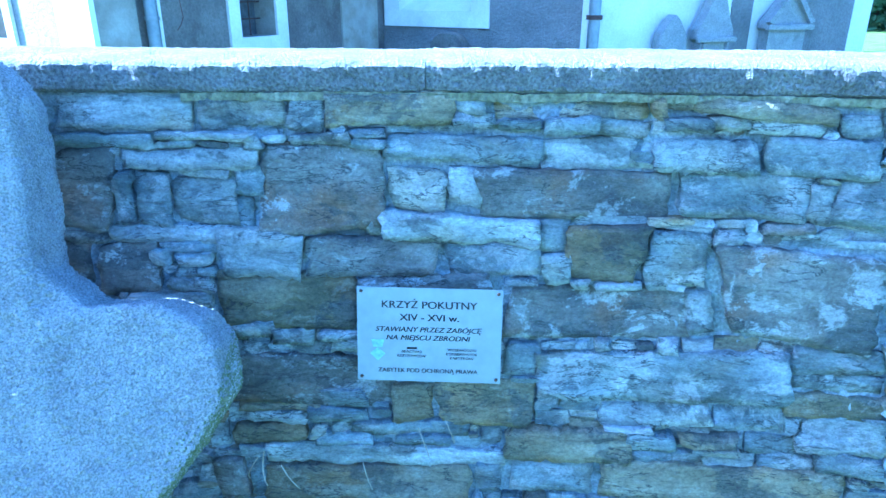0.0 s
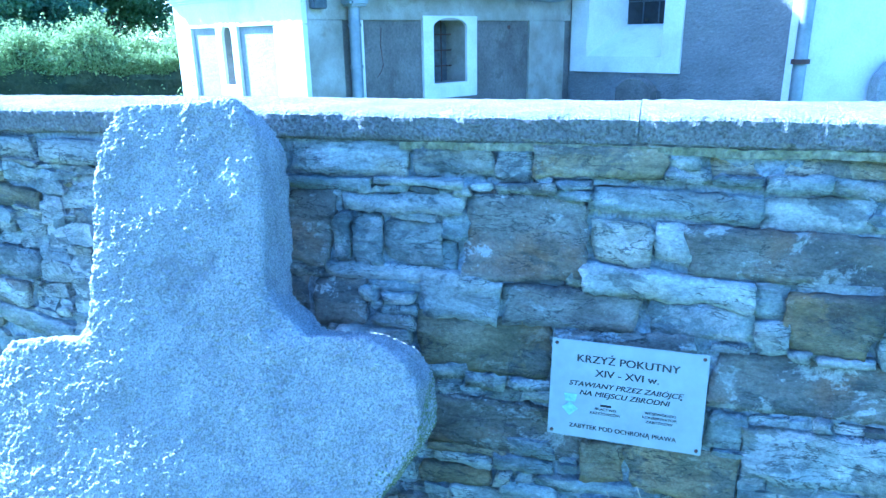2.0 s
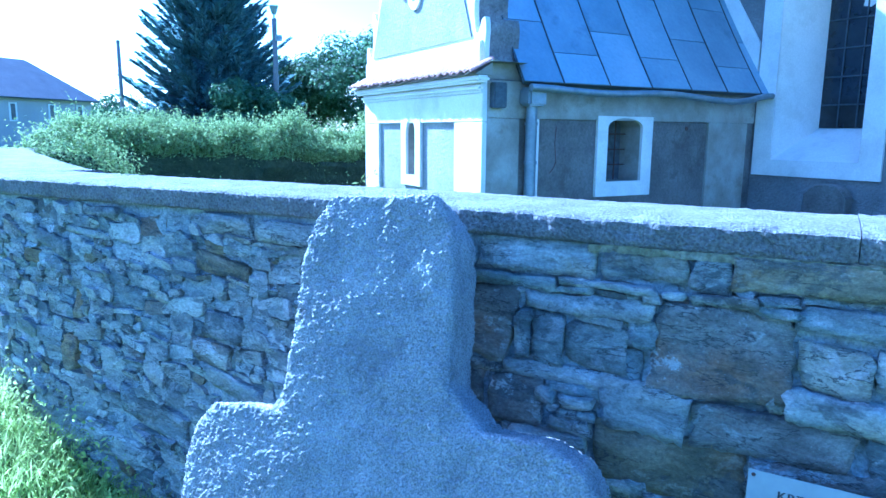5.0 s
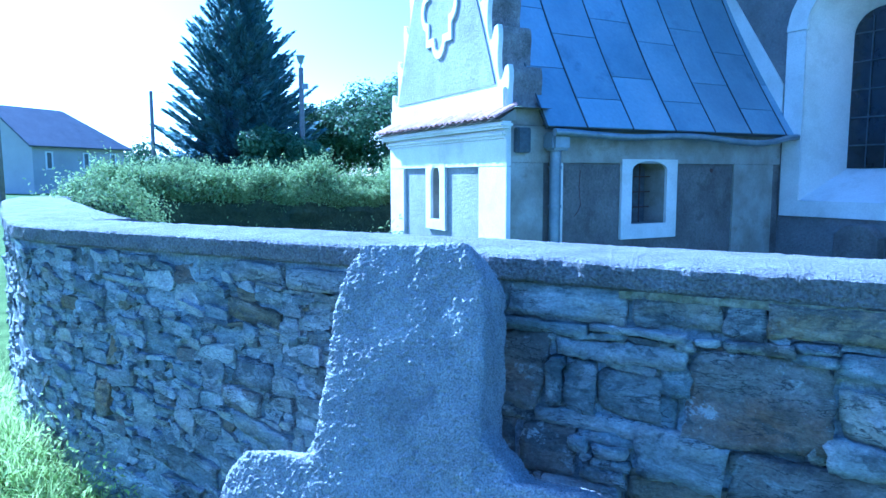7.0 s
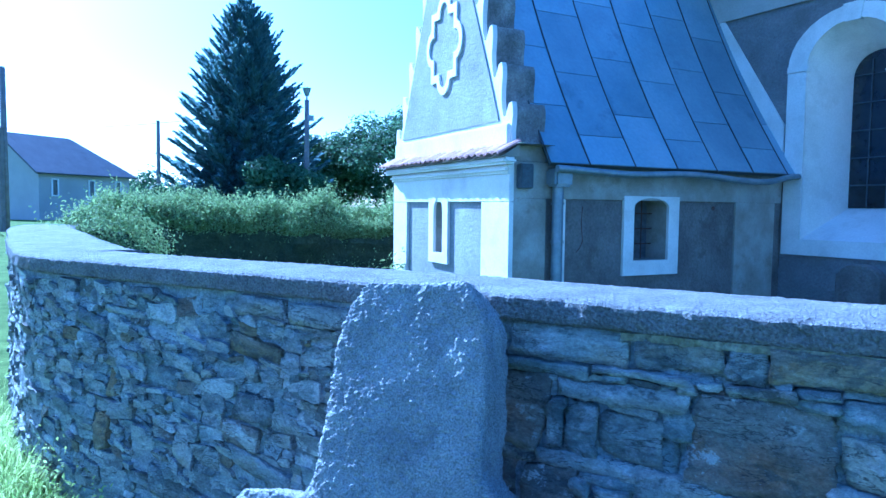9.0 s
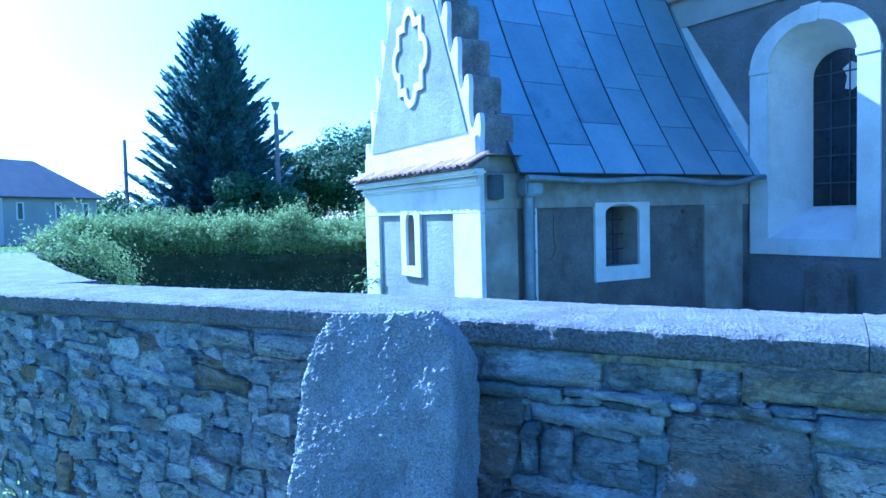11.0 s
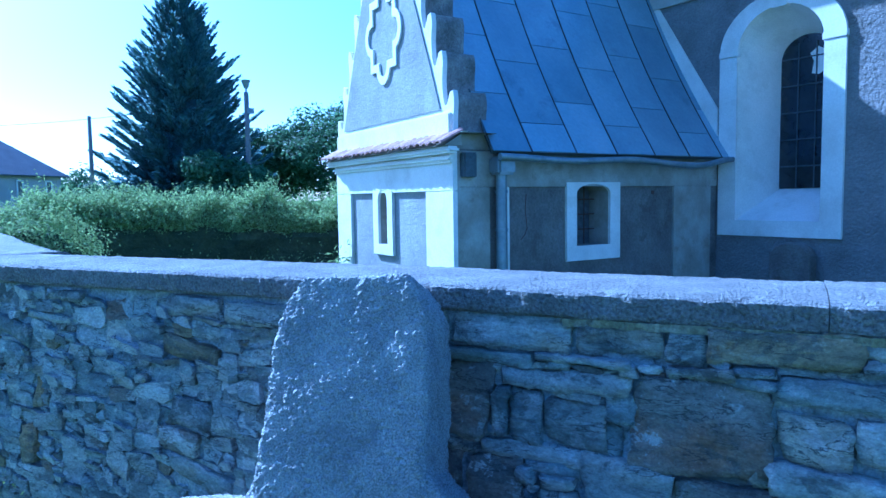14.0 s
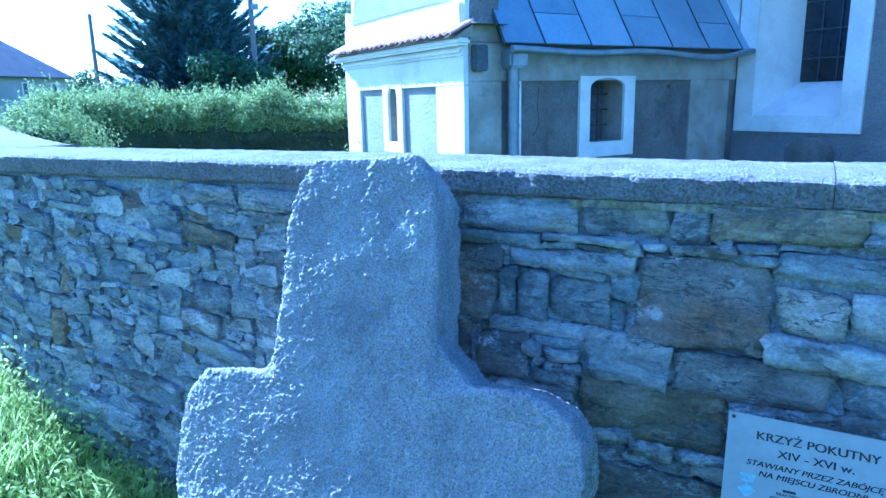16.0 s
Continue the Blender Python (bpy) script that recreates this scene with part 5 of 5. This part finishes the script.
OCHRE_UPPER = [(0.11, 0.39, 1.216, 1.285), (0.48, 0.8, 1.232, 1.281), (0.81, 0.84, 1.232, 1.28), (0.84, 1.17, 1.244, 1.276), (0.66, 0.82, 0.867, 0.992), (-0.15, 0.17, 0.74, 0.869), (0.25, 0.35, 0.51, 0.605), (0.36, 0.58, 0.51, 0.615), (-0.12, 0.07, 0.536, 0.554), (1.15, 1.35, 0.565, 0.618), (-0.14, 0.04, 0.444, 0.501), (0.52, 0.81, 0.412, 0.493), (0.93, 1.06, 0.469, 0.501), (-0.06, 0.44, 0.287, 0.38), (0.75, 1.3, 0.319, 0.413)]
# at the bend: left end, right end, foot, top, tilt, stone
KEY_BEND = [(-1.43, -1.22, 1.215, 1.275, -0.03, M_PALE), (-1.21, -0.98, 1.21, 1.275, -0.02, M_PALE), (-1.46, -1.24, 1.08, 1.14, -0.15, M_OCHRE), (-1.42, -1.26, 0.87, 0.96, -0.1, M_GREY), (-2.02, -1.67, 0.35, 0.45, -0.2, M_PALE), (-1.47, -1.3, 0.78, 0.86, -0.1, M_BROWN), (-2.14, -2.05, 0.64, 0.78, 0.1, M_OCHRE), (-2.08, -2.03, 0.85, 0.96, 0.1, M_OCHRE), (-1.86, -1.71, 0.92, 1.0, 0.0, M_GREY), (-1.43, -1.17, 0.69, 0.76, -0.25, M_GREY), (-2.27, -2.09, 1.09, 1.16, -0.3, M_GREY), (-2.1, -1.88, 1.165, 1.19, -0.05, M_PALE), (-2.0, -1.83, 1.24, 1.275, 0.0, M_PALE), (-1.82, -1.52, 0.5, 0.6, -0.28, M_GREY)]
rng = np.random.default_rng(42)


def stone(s0, s1, z0, z1, proud, cell, tilt, loose=0.08):
    """A rough stone: an angular four-cornered outline with ragged edges, and a face of uneven flakes."""
    w, h = s1 - s0 + 0.003, z1 - z0 + 0.003
    cs, cz = (s0 + s1) / 2, (z0 + z1) / 2
    nx, nz = max(int(w / cell), 3), max(int(h / cell), 2)
    give = loose * min(w, h)
    corner = [(a * w / 2 + rng.normal(0, give), b * h / 2 + rng.normal(0, give * 0.7)) for a, b in ((-1, -1), (1, -1), (1, 1), (-1, 1))]
    edge, lump = min(0.0012, h * 0.05), rng.uniform(0.004, 0.011)
    sx, sz, far = rng.normal(0, 0.006), rng.normal(0, 0.006), rng.uniform(0, 40)
    grid, rim = [], []
    for k in range(nz + 1):
        for i in range(nx + 1):
            u, v = i / nx, k / nz
            p, q = [(corner[0][c] * (1 - u) + corner[1][c] * u) * (1 - v) + (corner[3][c] * (1 - u) + corner[2][c] * u) * v for c in (0, 1)]
            ends, sides = i in (0, nx), k in (0, nz)
            if ends and sides:
                p, q = p * (1 - rng.uniform(0.0, 0.6) * cell / w), q * (1 - rng.uniform(0.0, 0.5) * min(cell, h * 0.4) / h)
            p += 0.004 * frac((cs + p, cz + q, far), 24) + (rng.normal(0, 0.0036) if ends else 0)
            q += min(0.004, h * 0.1) * frac((cs + p, cz + q, far + 9), 20) + (rng.normal(0, min(0.0022, h * 0.06)) if sides else 0)
            q += tilt * p
            rock = frac((cs + p, 2.2 * (cz + q), far), 8)
            d = proud + lump * (math.floor(rock * 4) / 4 + 0.4 * rock) + 0.003 * frac((p, q, far), 33) + sx * u + sz * v
            grid.append((p, q, d - edge * rng.uniform(0.6, 1.6) if ends or sides else d))
    line = [i for i in range(nx + 1)] + [k * (nx + 1) + nx for k in range(1, nz + 1)] + [nz * (nx + 1) + i for i in range(nx - 1, -1, -1)] + [k * (nx + 1) for k in range(nz - 1, 0, -1)]
    back = [(grid[i][0], grid[i][1], -0.04) for i in line]
    fs = [(k * (nx + 1) + i, k * (nx + 1) + i + 1, (k + 1) * (nx + 1) + i + 1, (k + 1) * (nx + 1) + i) for k in range(nz) for i in range(nx)]
    n = len(grid)
    for i in range(len(line)):
        j = (i + 1) % len(line)
        fs.append((line[i], n + i, n + j, line[j]))
    return [on_wall(cs - p, cz + q, d) for p, q, d in grid + back], [f[::-1] for f in fs], nx * nz if cell < 0.022 else 0


made = []
CELL = 0.0125
S_R, S_L = arc_at(1.9), arc_at(-4.2)
NS, NZ = int((S_L - S_R) / CELL), int(1.4 / CELL)
taken = np.zeros((NS, NZ), bool)
Z_LOW = -0.11
for keys, mat in ((GREY_UPPER, M_GREY), (GREY_MIDDLE, M_GREY), (GREY_LOWER, M_GREY), (PALE_UPPER, M_PALE), (PALE_MIDDLE, M_PALE), (BROWN_UPPER, M_BROWN), (OCHRE_UPPER, M_OCHRE)):
    for xa, xb, za, zb in keys:
        s0, s1 = arc_at(xb), arc_at(xa)
        taken[max(int((s0 - S_R) / CELL), 0):int((s1 - S_R) / CELL) + 1, max(int((za - Z_LOW) / CELL), 0):int((zb - Z_LOW) / CELL) + 1] = True
        made.append((s0, s1, za, zb, rng.uniform(0.004, 0.016) + (0.006 if zb - za < 0.035 else 0), 0.017, rng.normal(0, 0.035), 0.08, mat))
for xa, xb, za, zb, lean_by, mat in KEY_BEND:
    s0, s1 = arc_at(xb), arc_at(xa)
    taken[int((s0 - S_R) / CELL):int((s1 - S_R) / CELL) + 1, int((za - Z_LOW) / CELL):int((zb - Z_LOW) / CELL) + 1] = True
    made.append((s0, s1, za, zb, rng.uniform(0.006, 0.016), 0.021, lean_by, 0.1, mat))
for zi in range(NZ - 2):
    for si in range(NS):
        if taken[si, zi] or Z_LOW + zi * CELL > 1.27:
            continue
        xw = along(S_R + si * CELL)[0]
        near = xw > -0.62
        big = rng.random() < (0.25 if near else 0.32)
        ww = rng.integers(10, 24) if near and big else rng.integers(7, 14) if big else rng.integers(3, 10)
        hh = rng.integers(1, 4) if near else (rng.integers(4, 7) if big else rng.integers(2, 4))
        w = 0
        while w < ww and si + w < NS and not taken[si + w, zi]:
            w += 1
        h = 1
        while h < hh and zi + h < NZ and not taken[si:si + w, zi + h].any():
            h += 1
        if not near:
            h = max(1, min(h, int(w * 0.7)))
        taken[si:si + w, zi:zi + h] = True
        if w < 2:
            continue
        s0, z0 = S_R + si * CELL, Z_LOW + zi * CELL
        r = rng.random()
        if near and z0 > 0.95 and r < 0.3:
            r = 0.85
        # towards the bend more stones are pale, partly to paint in the haze
        mat = M_GREY if r < (0.66 if near else 0.42) else M_BROWN if r < (0.76 if near else 0.48) else M_PALE if r < (0.94 if near else 0.95) else M_OCHRE
        made.append((s0, s0 + w * CELL, z0, min(z0 + h * CELL, 1.285), rng.uniform(0.0, 0.014), 0.026, rng.normal(0, 0.05) if near else rng.normal(-0.06 - 0.06 * (z0 < 0.7), 0.11), 0.12, mat))
order = sorted(range(len(made)), key=lambda i: abs(along((made[i][0] + made[i][1]) / 2)[0] - 0.1) + (0 if made[i][2] > 0.3 else 3))
rest = {}
for rank, i in enumerate(order):
    *args, mat = made[i]
    vs, fs, smooth = stone(*args)
    shade = [k < smooth for k in range(len(fs))]
    if rank < 300:
        mid = sum(vs, Vector()) / len(vs)
        me = bpy.data.meshes.new("stone")
        me.from_pydata([tuple(v - mid) for v in vs], [], fs)
        me.materials.append(mat)
        me.polygons.foreach_set("use_smooth", shade)
        ob = new("stone", me)
        ob.location = mid
        ob.parent = churchyard_wall
        ob.matrix_parent_inverse = churchyard_wall.matrix_world.inverted()
    else:
        v, f, soft_faces = rest.setdefault(mat.name, ([], [], []))
        soft_faces += shade
        f += [tuple(k + len(v) for k in q) for q in fs]
        v += [tuple(p) for p in vs]
for key, (v, f, soft_faces) in rest.items():
    me = bpy.data.meshes.new("rubble_stones")
    me.from_pydata(v, [], f)
    me.polygons.foreach_set("use_smooth", soft_faces)
    tagged(part("rubble_stones", me, bpy.data.materials[key], churchyard_wall, "small rubble stones in mortar"), kind="stuff")
